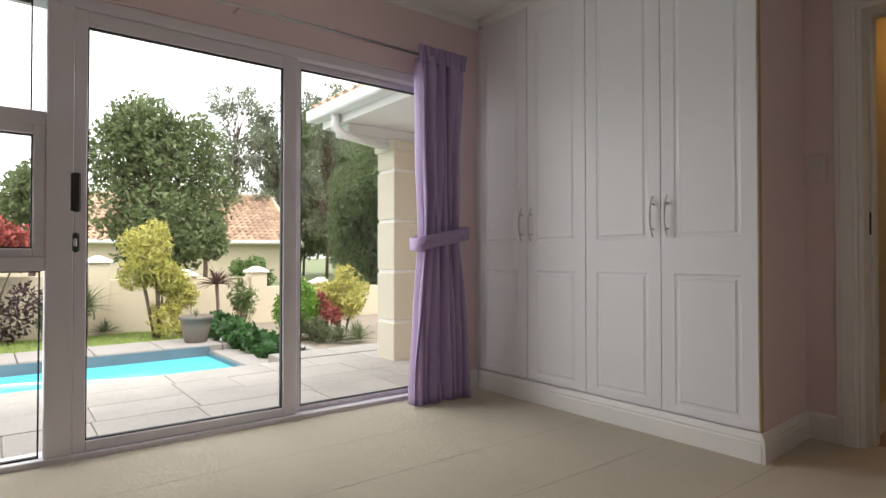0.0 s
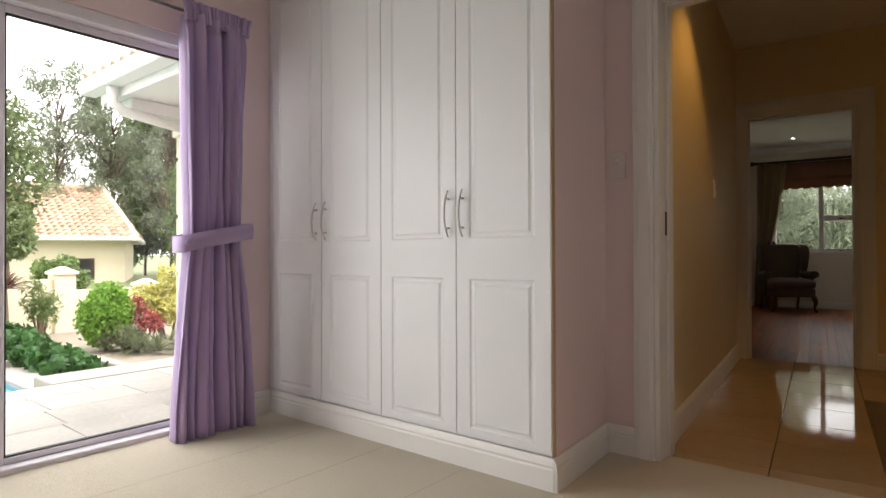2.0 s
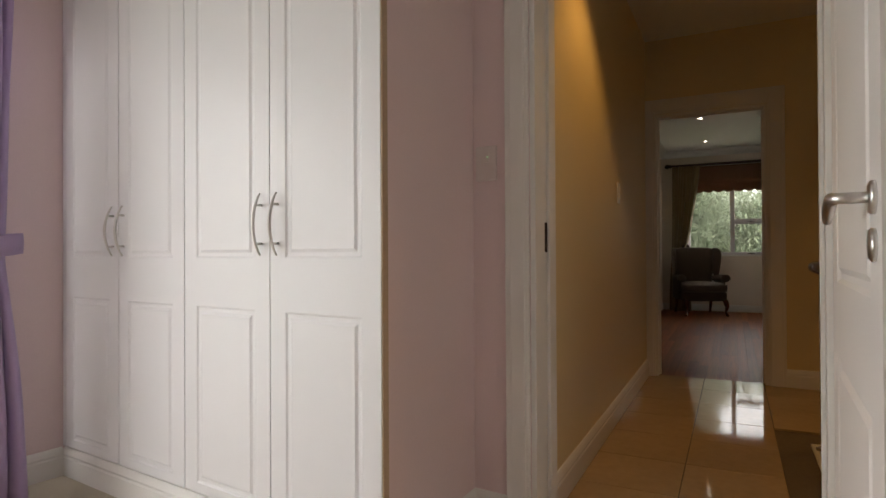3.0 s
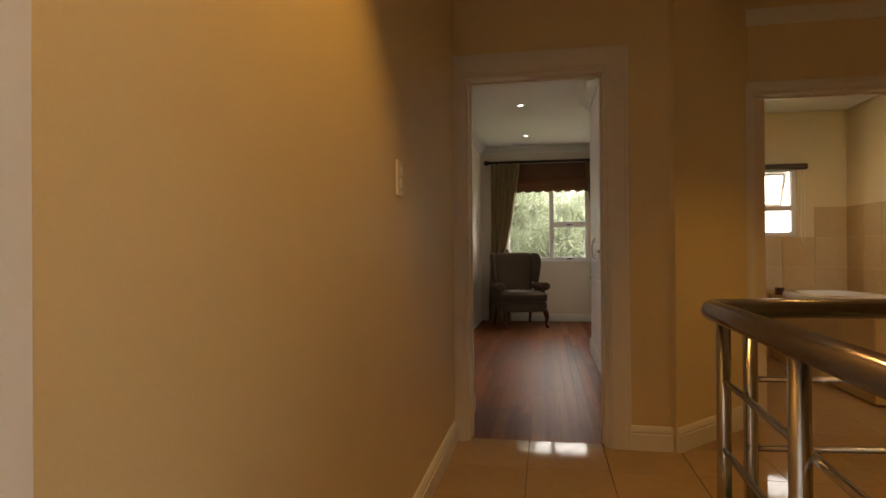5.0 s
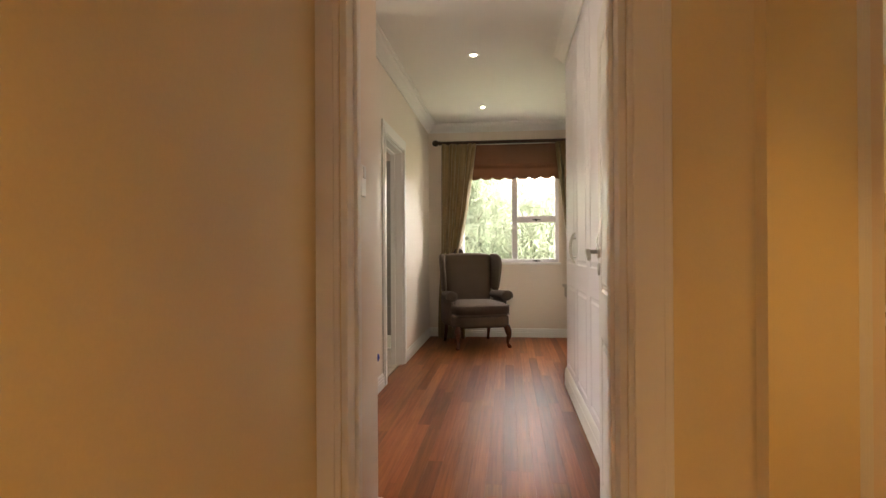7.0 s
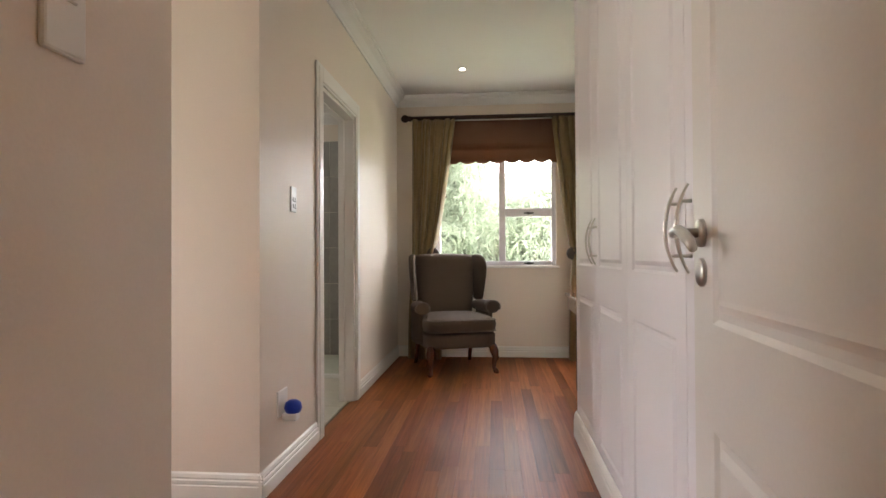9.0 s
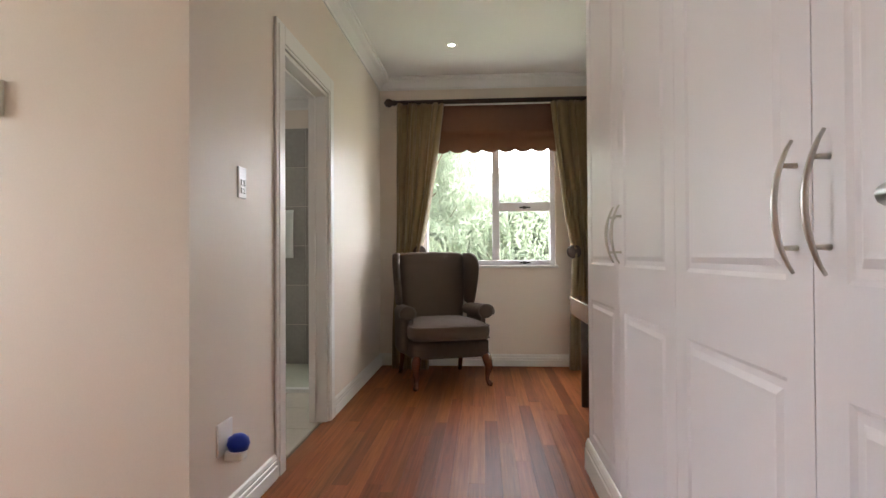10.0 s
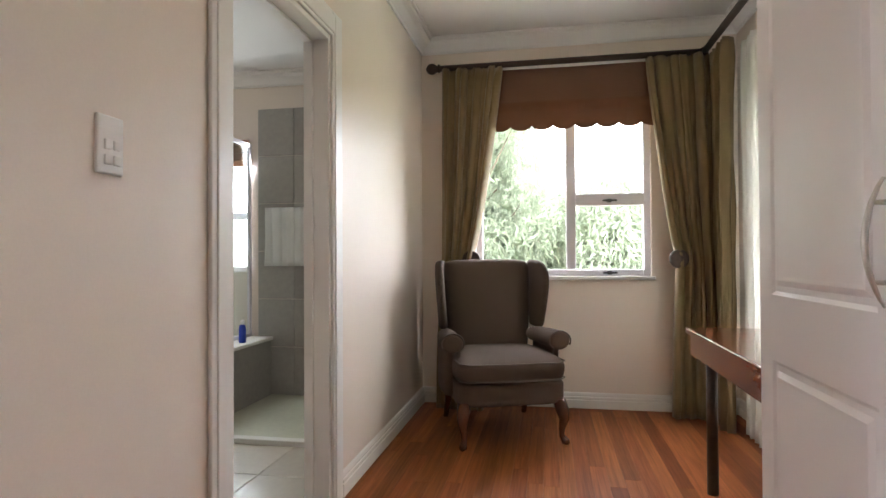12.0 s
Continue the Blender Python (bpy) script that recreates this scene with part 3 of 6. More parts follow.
moulding(bm, (3.64, 0.565, 0), (6.32, 0.565, 0), (0, -1), BASE)
moulding(bm, (6.34, -0.395, 0), (6.34, -0.61, 0), (-1, 0), BASE)
moulding(bm, (6.32, -0.625, 0), (6.9, -1.171, 0), tuple(n), BASE)
setting("baseboard_landing", bm, TRIM, "cream-white moulded skirting board", category="skirting board")

# bathroom off the landing
bm = boxed(7.02, 9.4, -2.9, -1.15, -0.14, -0.01)
setting("floor_bathroom", bm, TILE, "beige tiled bathroom floor")
setting("ceiling_bathroom", boxed(6.9, 9.6, -3.0, -1.1, HB, HB + 0.1), CEIL, "white bathroom ceiling")
wall("wall_bath_east", "y", 9.4, 9.55, -3.0, -1.15, -0.14, HB, [(-2.45, -1.95, 1.2, 1.9)], GOLD, "cream bathroom wall above tiles, with a small window")
wall("wall_bath_south", "x", -3.0, -2.9, 6.9, 9.4, -0.14, HB, [], GOLD, "cream bathroom wall above tiles")
wall("wall_bath_north", "x", -1.205, -1.12, 6.98, 9.4, -0.14, HB, [], GOLD, "plain cream bathroom wall")

# second bedroom
bm = boxed(6.40, 12.0, -1.2, 1.05, -0.14, -0.012)
box(bm, 6.95, 8.47, 1.05, 3.6, -0.14, -0.012)
setting("floor_second_bedroom", bm, GROUT, "screed under the laminate floor")
setting("ceiling_second_bedroom", boxed(6.39, 12.1, -1.3, 3.75, H2, H2 + 0.1), CEIL, "flat white painted ceiling")
wall("wall_passage_north", "x", 0.545, 0.70, 6.452, 6.98, -0.14, H2, [], CREAM, "short cream wall by the bedroom door")
wall("wall_bay_west", "y", 6.86, 6.98, 0.70, 3.6, -0.14, H2, [], CREAM, "plain cream bedroom wall")
# the opening is assumed, made to go with the bay fill lamp
wall("wall_bay_north", "x", 3.6, 3.7, 6.8, 8.58, -0.14, H2, [(7.4, 8.4, 0.9, 2.1)], CREAM, "plain cream bedroom wall with an added unseen window")
wall("wall_ensuite_west", "y", 8.47, 8.58, 1.03, 3.6, -0.14, H2, [], CREAM, "cream bedroom wall")
wall("wall_ensuite_south", "x", 1.03, 1.14, 8.58, 11.95, -0.14, H2, [(9.34, 10.13, -0.03, 2.02)], CREAM, "cream bedroom wall with the en-suite doorway")
wall("wall_window", "y", 11.95, 12.13, -1.3, 1.14, -0.14, H2, [(-0.59, 0.63, 0.925, 2.115)], CREAM, "cream bedroom wall with an aluminium window")
wall("wall_desk", "x", -1.3, -1.15, 6.98, 11.95, -0.14, H2, [(9.85, 11.45, 0.35, 2.15)], CREAM, "cream bedroom wall with a wide window")
wall("wall_passage_south", "x", -0.66, -0.56, 6.45, 6.93, -0.14, H2, [], CREAM, "cream bedroom wall behind the open door")
jamb("door_lining_4", "x", 1.028, 1.142, 9.34, 10.13, 2.02, "white enamelled timber door lining")
architrave("door_surround_7", "x", 1.028, -1, 9.34, 10.13, 2.02, "moulded white timber architrave", None, 0.11)
bm = bmesh.new()
BASE2 = [(0, 0), (0.018, 0), (0.018, 0.056), (0.012, 0.060), (0.016, 0.066), (0.016, 0.078), (0.010, 0.083), (0.013, 0.090), (0.009, 0.104), (0, 0.110)]
PLINTH = [(d, h * 1.08) for d, h in BASE]
moulding(bm, (6.475, 0.545, 0), (6.98, 0.545, 0), (0, -1), BASE2)
moulding(bm, (6.98, 0.527, 0), (6.98, 3.6, 0), (1, 0), BASE2)
moulding(bm, (8.47, 1.012, 0), (8.47, 3.6, 0), (-1, 0), BASE2)
moulding(bm, (8.452, 1.03, 0), (9.23, 1.03, 0), (0, -1), BASE2)
moulding(bm, (10.24, 1.03, 0), (11.93, 1.03, 0), (0, -1), BASE2)
moulding(bm, (11.95, 1.03, 0), (11.95, -1.15, 0), (-1, 0), BASE2)
moulding(bm, (9.47, -1.15, 0), (11.93, -1.15, 0), (0, 1), BASE2)
setting("baseboard_second_bedroom", bm, TRIM, "white moulded skirting board with two beads", category="skirting board")
bm = bmesh.new()
moulding(bm, (6.45, 0.545, H2), (6.98, 0.545, H2), (0, -1), CORNICE)
moulding(bm, (6.98, 0.545, H2), (6.98, 3.6, H2), (1, 0), CORNICE)
moulding(bm, (8.47, 1.03, H2), (8.47, 3.6, H2), (-1, 0), CORNICE)
moulding(bm, (8.47, 1.03, H2), (11.95, 1.03, H2), (0, -1), CORNICE)
moulding(bm, (11.95, 1.03, H2), (11.95, -1.15, H2), (-1, 0), CORNICE)
moulding(bm, (6.93, -0.425, H2), (9.44, -0.425, H2), (0, 1), CORNICE)
moulding(bm, (9.44, -1.15, H2), (11.95, -1.15, H2), (0, 1), CORNICE)
setting("trim_cornice_second_bedroom", bm, CEIL, "moulded white plaster cornice", category="cornice")

# en-suite
setting("floor_ensuite", boxed(8.58, 12.0, 1.05, 3.6, -0.14, -0.012), GROUT, "screed under the en-suite tiles")
setting("ceiling_ensuite", boxed(8.5, 12.2, 1.10, 3.7, 2.5, 2.6), CEIL, "white en-suite ceiling")
wall("wall_ensuite_east", "y", 11.95, 12.13, 1.14, 3.6, -0.14, 2.5, [(2.42, 2.95, 0.95, 2.0)], CREAM, "cream en-suite wall with a narrow window")
wall("wall_ensuite_north", "x", 3.6, 3.7, 8.58, 12.13, -0.14, 2.5, [], CREAM, "plain cream en-suite wall")

bm = bmesh.new()
moulding(bm, (11.95, 1.14, 2.5), (11.95, 3.6, 2.5), (-1, 0), CORNICE)
moulding(bm, (8.58, 3.6, 2.5), (11.95, 3.6, 2.5), (0, -1), CORNICE)
setting("trim_cornice_ensuite", bm, TRIM, "moulded white plaster cornice", category="cornice")


# ---- first bedroom: sliding door, curtain, wardrobe, door ----
def bar(bm, x0, x1, z0, z1, y0, y1, b=0.004):
    box(bm, x0, x1, y0, y1, z0, z1, bevel=b)


def glazed(parent, x0, x1, z0, z1, y, seal=0.006):
    """A pane with its black seal."""
    bm = bmesh.new()
    for a, b, c, d in ((x0, x0 + seal, z0, z1), (x1 - seal, x1, z0, z1), (x0 + seal, x1 - seal, z0, z0 + seal), (x0 + seal, x1 - seal, z1 - seal, z1)):
        box(bm, a, b, y - 0.014, y + 0.01, c, d)
    part("seal", bm, SEAL, parent, "black rubber glazing seal")
    p = part("pane", boxed(x0, x1, y - 0.003, y + 0.003, z0, z1), GLASS, parent)
    p.visible_shadow = False
    return p


def sliding_door():
    t = thing("window_1", ROOM, "white aluminium sliding patio door with a three-pane sidelight", "sliding door", kind="structure")
    bm = bmesh.new()
    bar(bm, -4.1, -0.98, 1.965, 2.02, 2.085, 2.20)
    bar(bm, -4.1, -0.98, -0.01, 0.03, 2.08, 2.22)
    bar(bm, -4.1, -4.05, 0.03, 1.965, 2.085, 2.20)
    bar(bm, -1.03, -0.98, 0.03, 1.965, 2.085, 2.20)
    bar(bm, -3.06, -2.96, 0.03, 1.965, 2.085, 2.20)
    part("frame", bm, ALU, t)
    # sliding leaf on the outer track
    bm = bmesh.new()
    bar(bm, -2.96, -2.91, 0.03, 1.965, 2.10, 2.14)
    bar(bm, -2.013, -1.935, 0.03, 1.965, 2.10, 2.14)
    bar(bm, -2.91, -2.013, 0.03, 0.076, 2.10, 2.14)
    bar(bm, -2.91, -2.013, 1.897, 1.965, 2.10, 2.14)
    leaf_ = part("sliding_leaf", bm, ALU, t)
    glazed(leaf_, -2.91, -2.013, 0.076, 1.897, 2.125)
    part("pull_handle", boxed(-2.975, -2.935, 2.082, 2.10, 1.075, 1.245, bevel=0.006), BLACKP, leaf_, "black pull handle")
    bm = boxed(-2.972, -2.938, 2.085, 2.10, 0.90, 0.985, bevel=0.008)
    part("lock", bm, BLACKP, leaf_, "black lock with a steel cylinder")
    part("lock_cylinder", boxed(-2.962, -2.948, 2.080, 2.086, 0.925, 0.96, bevel=0.003), STEEL, leaf_)
    # fixed leaf
    bm = bmesh.new()
    bar(bm, -1.935, -1.895, 0.03, 1.965, 2.145, 2.185)
    bar(bm, -1.07, -1.03, 0.03, 1.965, 2.145, 2.185)
    bar(bm, -1.895, -1.07, 0.03, 0.058, 2.145, 2.185)
    bar(bm, -1.895, -1.07, 1.928, 1.965, 2.145, 2.185)
    fx = part("fixed_leaf", bm, ALU, t)
    glazed(fx, -1.895, -1.07, 0.058, 1.928, 2.165)
    # sidelight with a top-hung middle sash
    bm = bmesh.new()
    bar(bm, -4.05, -3.06, 1.432, 1.495, 2.09, 2.18)
    bar(bm, -4.05, -3.06, 0.82, 0.88, 2.09, 2.18)
    sd = part("sidelight_frame", bm, ALU, t)
    glazed(sd, -4.05, -3.108, 1.495, 1.965, 2.14)
    glazed(sd, -4.05, -3.074, 0.03, 0.82, 2.14)
    bm = bmesh.new()
    for a, b, c, d in ((-4.05, -4.0, 0.88, 1.435), (-3.105, -3.06, 0.88, 1.435), (-4.0, -3.105, 0.88, 0.915), (-4.0, -3.105, 1.395, 1.435)):
        bar(bm, a, b, c, d, 2.095, 2.15)
    sash = part("sash", bm, ALU, t)
    glazed(sash, -4.0, -3.105, 0.915, 1.395, 2.125)


sliding_door()
bm = boxed(-4.1, -0.98, 2.22, 2.31, -0.12, -0.02)
setting("trim_door_sill", bm, PAVER, "grey cement sill outside the sliding door", ROOM, category="sill")

t = thing("lilac_curtain", ROOM @ pose(-1.075, 1.945, 0.0), "lilac cotton curtain gathered by a buttoned tieback", "curtain")
c = part("drape", curtain_mesh(0.32, 0.29, 0.42, 2.085, 0.98, 8, 0.036, 3, -0.01, -0.01), LILAC, t, "", True)
thick(c, 0.004)
hd = part("heading", curtain_mesh(0.37, 0.35, 0.34, 0.10, 0.06, 21, 0.013, 4, rows=10, cols=210), LILAC, t, "gathered curtain heading", True)
hd.location = (0.012, -0.016, 2.052)
thick(hd, 0.004)
bm = bmesh.new()
n = 28
pts = [(-0.185 + 0.37 * i / n, -0.055 - 0.035 * math.sin(math.pi * i / n), 0.955 + 0.075 * (i / n) ** 0.8) for i in range(n + 1)]
ring = []
for p in pts:
    ring.append([bm.verts.new((p[0], p[1] + dy, p[2] + dz)) for dy, dz in ((0, -0.04), (-0.008, 0), (0, 0.04))])
back = [[bm.verts.new((p[0] * 0.98, 0.06, p[2] + dz)) for dz in (-0.04, 0, 0.04)] for p in pts]
for a, b in zip(ring, ring[1:]):
    for i in range(2):
        bm.faces.new((a[i], b[i], b[i + 1], a[i + 1]))
for r in (0, -1):
    for i in range(2):
        bm.faces.new((ring[r][i], ring[r][i + 1], back[r][i + 1], back[r][i]))
for a, b in zip(back, back[1:]):
    for i in range(2):
        bm.faces.new((a[i], b[i], b[i + 1], a[i + 1]))
tie = part("tieback", bm, LILAC, t, "lilac cloth tieback band", True)
thick(tie, 0.006)
bm = bmesh.new()
lathe(bm, [(0.019, 0), (0.018, 0.006), (0.010, 0.010), (0.002, 0.011)], seg=16)
bmesh.ops.transform(bm, matrix=Matrix.Translation((-0.165, -0.072, 0.965)) @ Matrix.Rotation(radians(90), 4, "X"), verts=bm.verts[:])
part("button", bm, LILAC, tie, "covered button", True)

t = thing("curtain_rail", ROOM @ pose(0, 1.975, 2.11), "slim grey metal curtain rod above the sliding door", "curtain rod")
bm = tube(bmesh.new(), [(-4.2, 0, 0), (-0.88, 0, 0)], 0.009, 10)
part("rod", bm, STEEL, t, "", True)
for x in (-2.29, -0.93, -3.9):
    bm = tube(bmesh.new(), [(x, 0.095, 0.0), (x, 0.0, 0.0)], 0.006, 8)
    part("bracket", bm, STEEL, t)
bm = lathe(bmesh.new(), [(0.004, -0.02), (0.016, -0.012), (0.018, 0.0), (0.014, 0.012), (0.004, 0.018)], seg=14)
bmesh.ops.transform(bm, matrix=Matrix.Translation((-0.865, 0, 0)) @ Matrix.Rotation(radians(90), 4, "Y"), verts=bm.verts[:])
part("finial", bm, STEEL, t, "", True)


def wardrobe_1():
    top = H1 - 0.045
    edges = [0.259, 0.712, 1.165, 1.605, 2.045]
    t = thing("wardrobe", ROOM, "white built-in wardrobe with four tall panelled doors", "wardrobe")
    bm = bmesh.new()
    box(bm, -0.638, -0.095, 0.337, 2.065, 0.0, H1 - 0.002)
    part("carcass", bm, MELAMINE, t)
    part("edge_strip", boxed(-0.667, -0.641, 0.2525, 0.2585, 0.135, H1 - 0.002, bevel=0.002), EDGING, t, "thin brown edge strip")
    part("filler_strip", boxed(-0.664, -0.638, 2.047, 2.067, 0.135, H1 - 0.002), MELAMINE, t)
    bm = bmesh.new()
    moulding(bm, (-0.652, 0.2525, 0), (-0.652, 2.068, 0), (-1, 0), BASE)
    part("plinth", bm, TRIM, t, "white moulded plinth board")
    for i in range(4):
        a, b = edges[i] + 0.0025, edges[i + 1] - 0.0025
        w = b - a
        bm = panel_leaf(w, top - 0.139, 0.02, [(0.068, w - 0.068, 0.035, 0.662), (0.068, w - 0.068, 0.83, top - 0.21)], 0.0034, 0.036)
        d = part("door", bm, MELAMINE, t)
        # the leaf's x runs along -y of the room, its face looks to -x
        d.matrix_local = Matrix.Translation((-0.665, b, 0.139)) @ Matrix.Rotation(radians(-90), 4, "Z")
        hx = 0.036 if i in (0, 2) else w - 0.036
        bow_handle(d, hx, 0.978 - 0.139, 1.178 - 0.139)


wardrobe_1()


def room_door(name, m, w, h, label, hz, both=True):
    """An open panelled door; hinge at x 0, leaf along +x, 4 cm thick from y 0 to 0.04."""
    t = thing(name, m, label, "door", kind="structure")
    zs = [(0.115, 0.115 + 0.60), (0.90, h - 0.115)]
    bm = panel_leaf(w, h, 0.04, [(0.115, w - 0.115, *z) for z in zs], 0.007, 0.045, both=True)
    leaf_ = part("leaf", bm, DOORW, t)
    leaf_.location = (0, 0, 0.008)
    if both:
        lever(t, w - 0.06, hz, 0.0, 1)
    lever(t, w - 0.06, hz, 0.04, -1)
    part("latch_plate", boxed(w, w + 0.002, 0.009, 0.031, hz - 0.11, hz + 0.06), STEEL, t)
    for z in (0.2, 1.8):
        bm = tube(bmesh.new(), [(-0.008, -0.004, z - 0.045), (-0.008, -0.004, z + 0.045)], 0.007, 8)
        part("hinge", bm, STEEL, t)
    return t


room_door("door_1", ROOM @ pose(-0.10, -0.795, 0, 0, 0, 182.3), 0.79, 2.01, "white panelled timber door standing open into the bedroom", 1.065)
room_door("door_2", pose(6.466, -0.332, 0, 0, 0, -4.0), 0.79, 2.01, "white panelled timber door standing open against the wardrobe", 1.068, both=False)
bm = boxed(-0.006, 0.016, -0.003, 0.0, 0.984, 1.089)
t = thing("strike_plate", ROOM @ pose(-0.005, 0.045, 0), "dark metal strike plate in the door lining", "strike plate")
part("plate", bm, RODW, t)

switch_plate("light_switch", ROOM @ pose(-0.09, 0.232, 1.303) @ pose(0, 0, 0, 0, 0, -90), 0.085, 0.125, [(0, 0.02, 0.03, 0.035)], "white wall switch plate with a tiny green light", SHADED_PLATE)
t = thing("switch_indicator", ROOM @ pose(-0.106, 0.222, 1.325), "tiny green indicator light on the switch plate", "indicator light")
part("led", boxed(-0.002, 0.002, -0.0025, 0.0025, -0.002, 0.002), LEDG, t)

# ---- landing ----
for x, y in LIGHTS["landing"]:
    downlight(x, y, H2, "white recessed halogen downlight, lit, from a set with added ones")
# the second bath fixture only goes with its added lamp
for x, y in LIGHTS["bath"]:
    downlight(x, y, HB, "white recessed halogen downlight, lit, from a set with added ones")
# the first bedroom fixture only goes with the added passage lamp
for x, y in LIGHTS["bedroom"]:
    downlight(x, y, H2, "white recessed halogen downlight, lit, from a set with added ones")
switch_plate("light_switch", pose(5.08, 0.565, 1.338), 0.075, 0.125, [(0, 0.025, 0.024, 0.03), (0, -0.02, 0.024, 0.03)], "white two-gang wall switch on the landing wall")
switch_plate("light_switch", pose(6.745, 0.545, 1.323), 0.068, 0.112, [(0, 0.028, 0.03, 0.04)], "white wall switch beside the bedroom door")


def railing():
    t = thing("stair_railing", pose(0, 0, 0), "steel stair railing with a thick dark handrail", "railing")
    A, B, C = Vector((3.62, -0.39, 0)), Vector((4.90, -0.41, 0)), Vector((5.10, -2.55, 0))
    top = Vector((0, 0, 0.905))
    path = [A + top, B + top - (B - A).normalized() * 0.06]
    for k in range(1, 6):
        f = k / 6
        path.append((B - (B - A).normalized() * 0.06 * (1 - f) ** 2 + (C - B).normalized() * 0.06 * f ** 2) + top)
    path += [B + top + (C - B).normalized() * 0.06, C + top]
    part("handrail", tube(bmesh.new(), path, 0.029, 14), HANDRAIL, t, "thick dark glossy handrail", True)
    posts = [A, A + (B - A) * 0.5, B + Vector((-0.005, -0.042, 0)), B + (C - B).normalized() * 0.12, B + (C - B) * 0.5, C]
    for p in posts:
        bm = tube(bmesh.new(), [p, p + top], 0.02, 12)
        post = part("post", bm, CHROME, t, "", True)
        bm = lathe(bmesh.new(), [(0.04, 0), (0.04, 0.006), (0.03, 0.012), (0.021, 0.014)], (p.x, p.y, 0), 18)
        part("base_flange", bm, CHROME, post, "", True)
    for a, b in ((A, posts[2]), (posts[3], C)):
        for z in (0.10, 0.30, 0.50, 0.70):
            bm = tube(bmesh.new(), [a + Vector((0, 0, z)), b + Vector((0, 0, z))], 0.0095, 10)
            part("rail", bm, CHROME, t, "", True)


railing()

# ---- bathroom off the landing ----


def aluminium_window(name, m, w, h, columns, label, casements=(), category="window", mullion=0.05, transom=0.055):
    """A window in the x-z plane from (0, 0) to (w, h); columns: (x0, x1, [z breaks])."""
    t = thing(name, m, label, category, kind="structure")
    bm = bmesh.new()
    f = 0.045
    for a, b, c, d in ((0, f, 0, h), (w - f, w, 0, h), (f, w - f, 0, f), (f, w - f, h - f, h)):
        bar(bm, a, b, c, d, -0.03, 0.03)
    part("window_frame", bm, ALU, t)
    for x0, x1, zs in columns:
        if x1 < w - f - 0.001:
            part("mullion", boxed(x1, x1 + mullion, -0.03, 0.03, f, h - f, bevel=0.004), ALU, t)
        for z0, z1 in zip(zs, zs[1:]):
            if z1 < h - f - 0.001:
                part("transom", boxed(x0, x1, -0.03, 0.03, z1, z1 + transom, bevel=0.004), ALU, t)
            lo = z0 if z0 <= f + 0.001 else z0 + transom
            p = part("pane", boxed(x0, x1, -0.003, 0.003, lo, z1), GLASS, t)
            p.visible_shadow = False
    for x, z in casements:
        bm = boxed(x - 0.05, x + 0.05, -0.058, -0.046, z - 0.006, z + 0.008, bevel=0.003)
        box(bm, x - 0.018, x + 0.012, -0.048, -0.03, z - 0.012, z + 0.014, bevel=0.003)
        part("window_latch", bm, BLACKP, t, "black casement latch")
    return t


EAST = pose(0, 0, 0, 0, 0, -90)
aluminium_window("window_2", pose(9.46, -1.95, 1.2) @ EAST, 0.50, 0.70, [(0.045, 0.455, [0.045, 0.26, 0.655])], "small white aluminium bathroom window, top sash ajar")
t = thing("bath_blind", pose(9.37, -2.2, 1.87), "narrow dark blind rolled up above the bathroom window", "blind")
part("roll", boxed(-0.025, 0.025, -0.33, 0.29, 0, 0.055, bevel=0.012, seg=2), RODW, t)
w2 = bpy.data.objects["window_2"]
bm = bmesh.new()
for a, b, c, d in ((0.06, 0.09, 0.0, 0.36), (0.41, 0.44, 0.0, 0.36), (0.09, 0.41, 0.0, 0.03), (0.09, 0.41, 0.33, 0.36)):
    bar(bm, a, b, c, d, -0.012, 0.012)
sash = part("sash", bm, ALU, w2, "top-hung sash standing ajar")
sash.matrix_local = Matrix.Translation((0, 0.04, 0.655)) @ Matrix.Rotation(radians(22), 4, "X") @ Matrix.Translation((0, 0, -0.36))
t = thing("blind_cord", pose(9.36, -2.47, 1.14), "thin looped cord hanging from the bathroom blind", "cord")
part("cord", tube(bmesh.new(), [(0, 0, 0.74), (0, 0.004, 0.30), (0, 0.008, 0.06), (0, -0.012, 0.0), (0, -0.032, 0.06), (0, -0.028, 0.30), (0, -0.022, 0.74)], 0.003, 6), SWITCH, t, "", True)
t = thing("soap_box", pose(9.25, -2.22, 0.62), "small dark red box on the bath surround", "box")
part("box", boxed(-0.03, 0.03, -0.035, 0.035, 0, 0.075, bevel=0.005), MAHOG, t)
t = thing("corner_bathtub", pose(8.5, -2.53, 0), "white oval bathtub set in a tiled surround", "bathtub")
bm = boxed(-1.0, 0.895, -0.365, 0.36, 0.0, 0.62)
part("surround", bm, WALLTILE, t, "warm beige tiled bath surround")
bm = bmesh.new()
seg, rings = 40, []
for rx, ry, z in ((0.90, 0.37, 0.562), (0.90, 0.37, 0.598), (0.885, 0.355, 0.61), (0.80, 0.29, 0.612), (0.77, 0.265, 0.595), (0.72, 0.24, 0.45), (0.62, 0.18, 0.25), (0.3, 0.08, 0.22)):
    rings.append([bm.verts.new((rx * (abs(math.cos(q)) ** 0.55) * math.copysign(1, math.cos(q)), ry * (abs(math.sin(q)) ** 0.55) * math.copysign(1, math.sin(q)), z)) for q in (2 * math.pi * k / seg + 0.01 for k in range(seg))])
for a, b in zip(rings, rings[1:]):
    for k in range(seg):
        bm.faces.new((a[k], a[(k + 1) % seg], b[(k + 1) % seg], b[k]))
bm.faces.new(rings[-1])
tub = part("tub", bm, PORCELAIN, t, "glazed white tub with a rolled rim", True)
tub.location = (-0.05, -0.002, 0.06)
t = thing("shower_post", pose(8.05, -2.62, 0.672), "brushed metal shower screen post beside the bath", "shower screen")
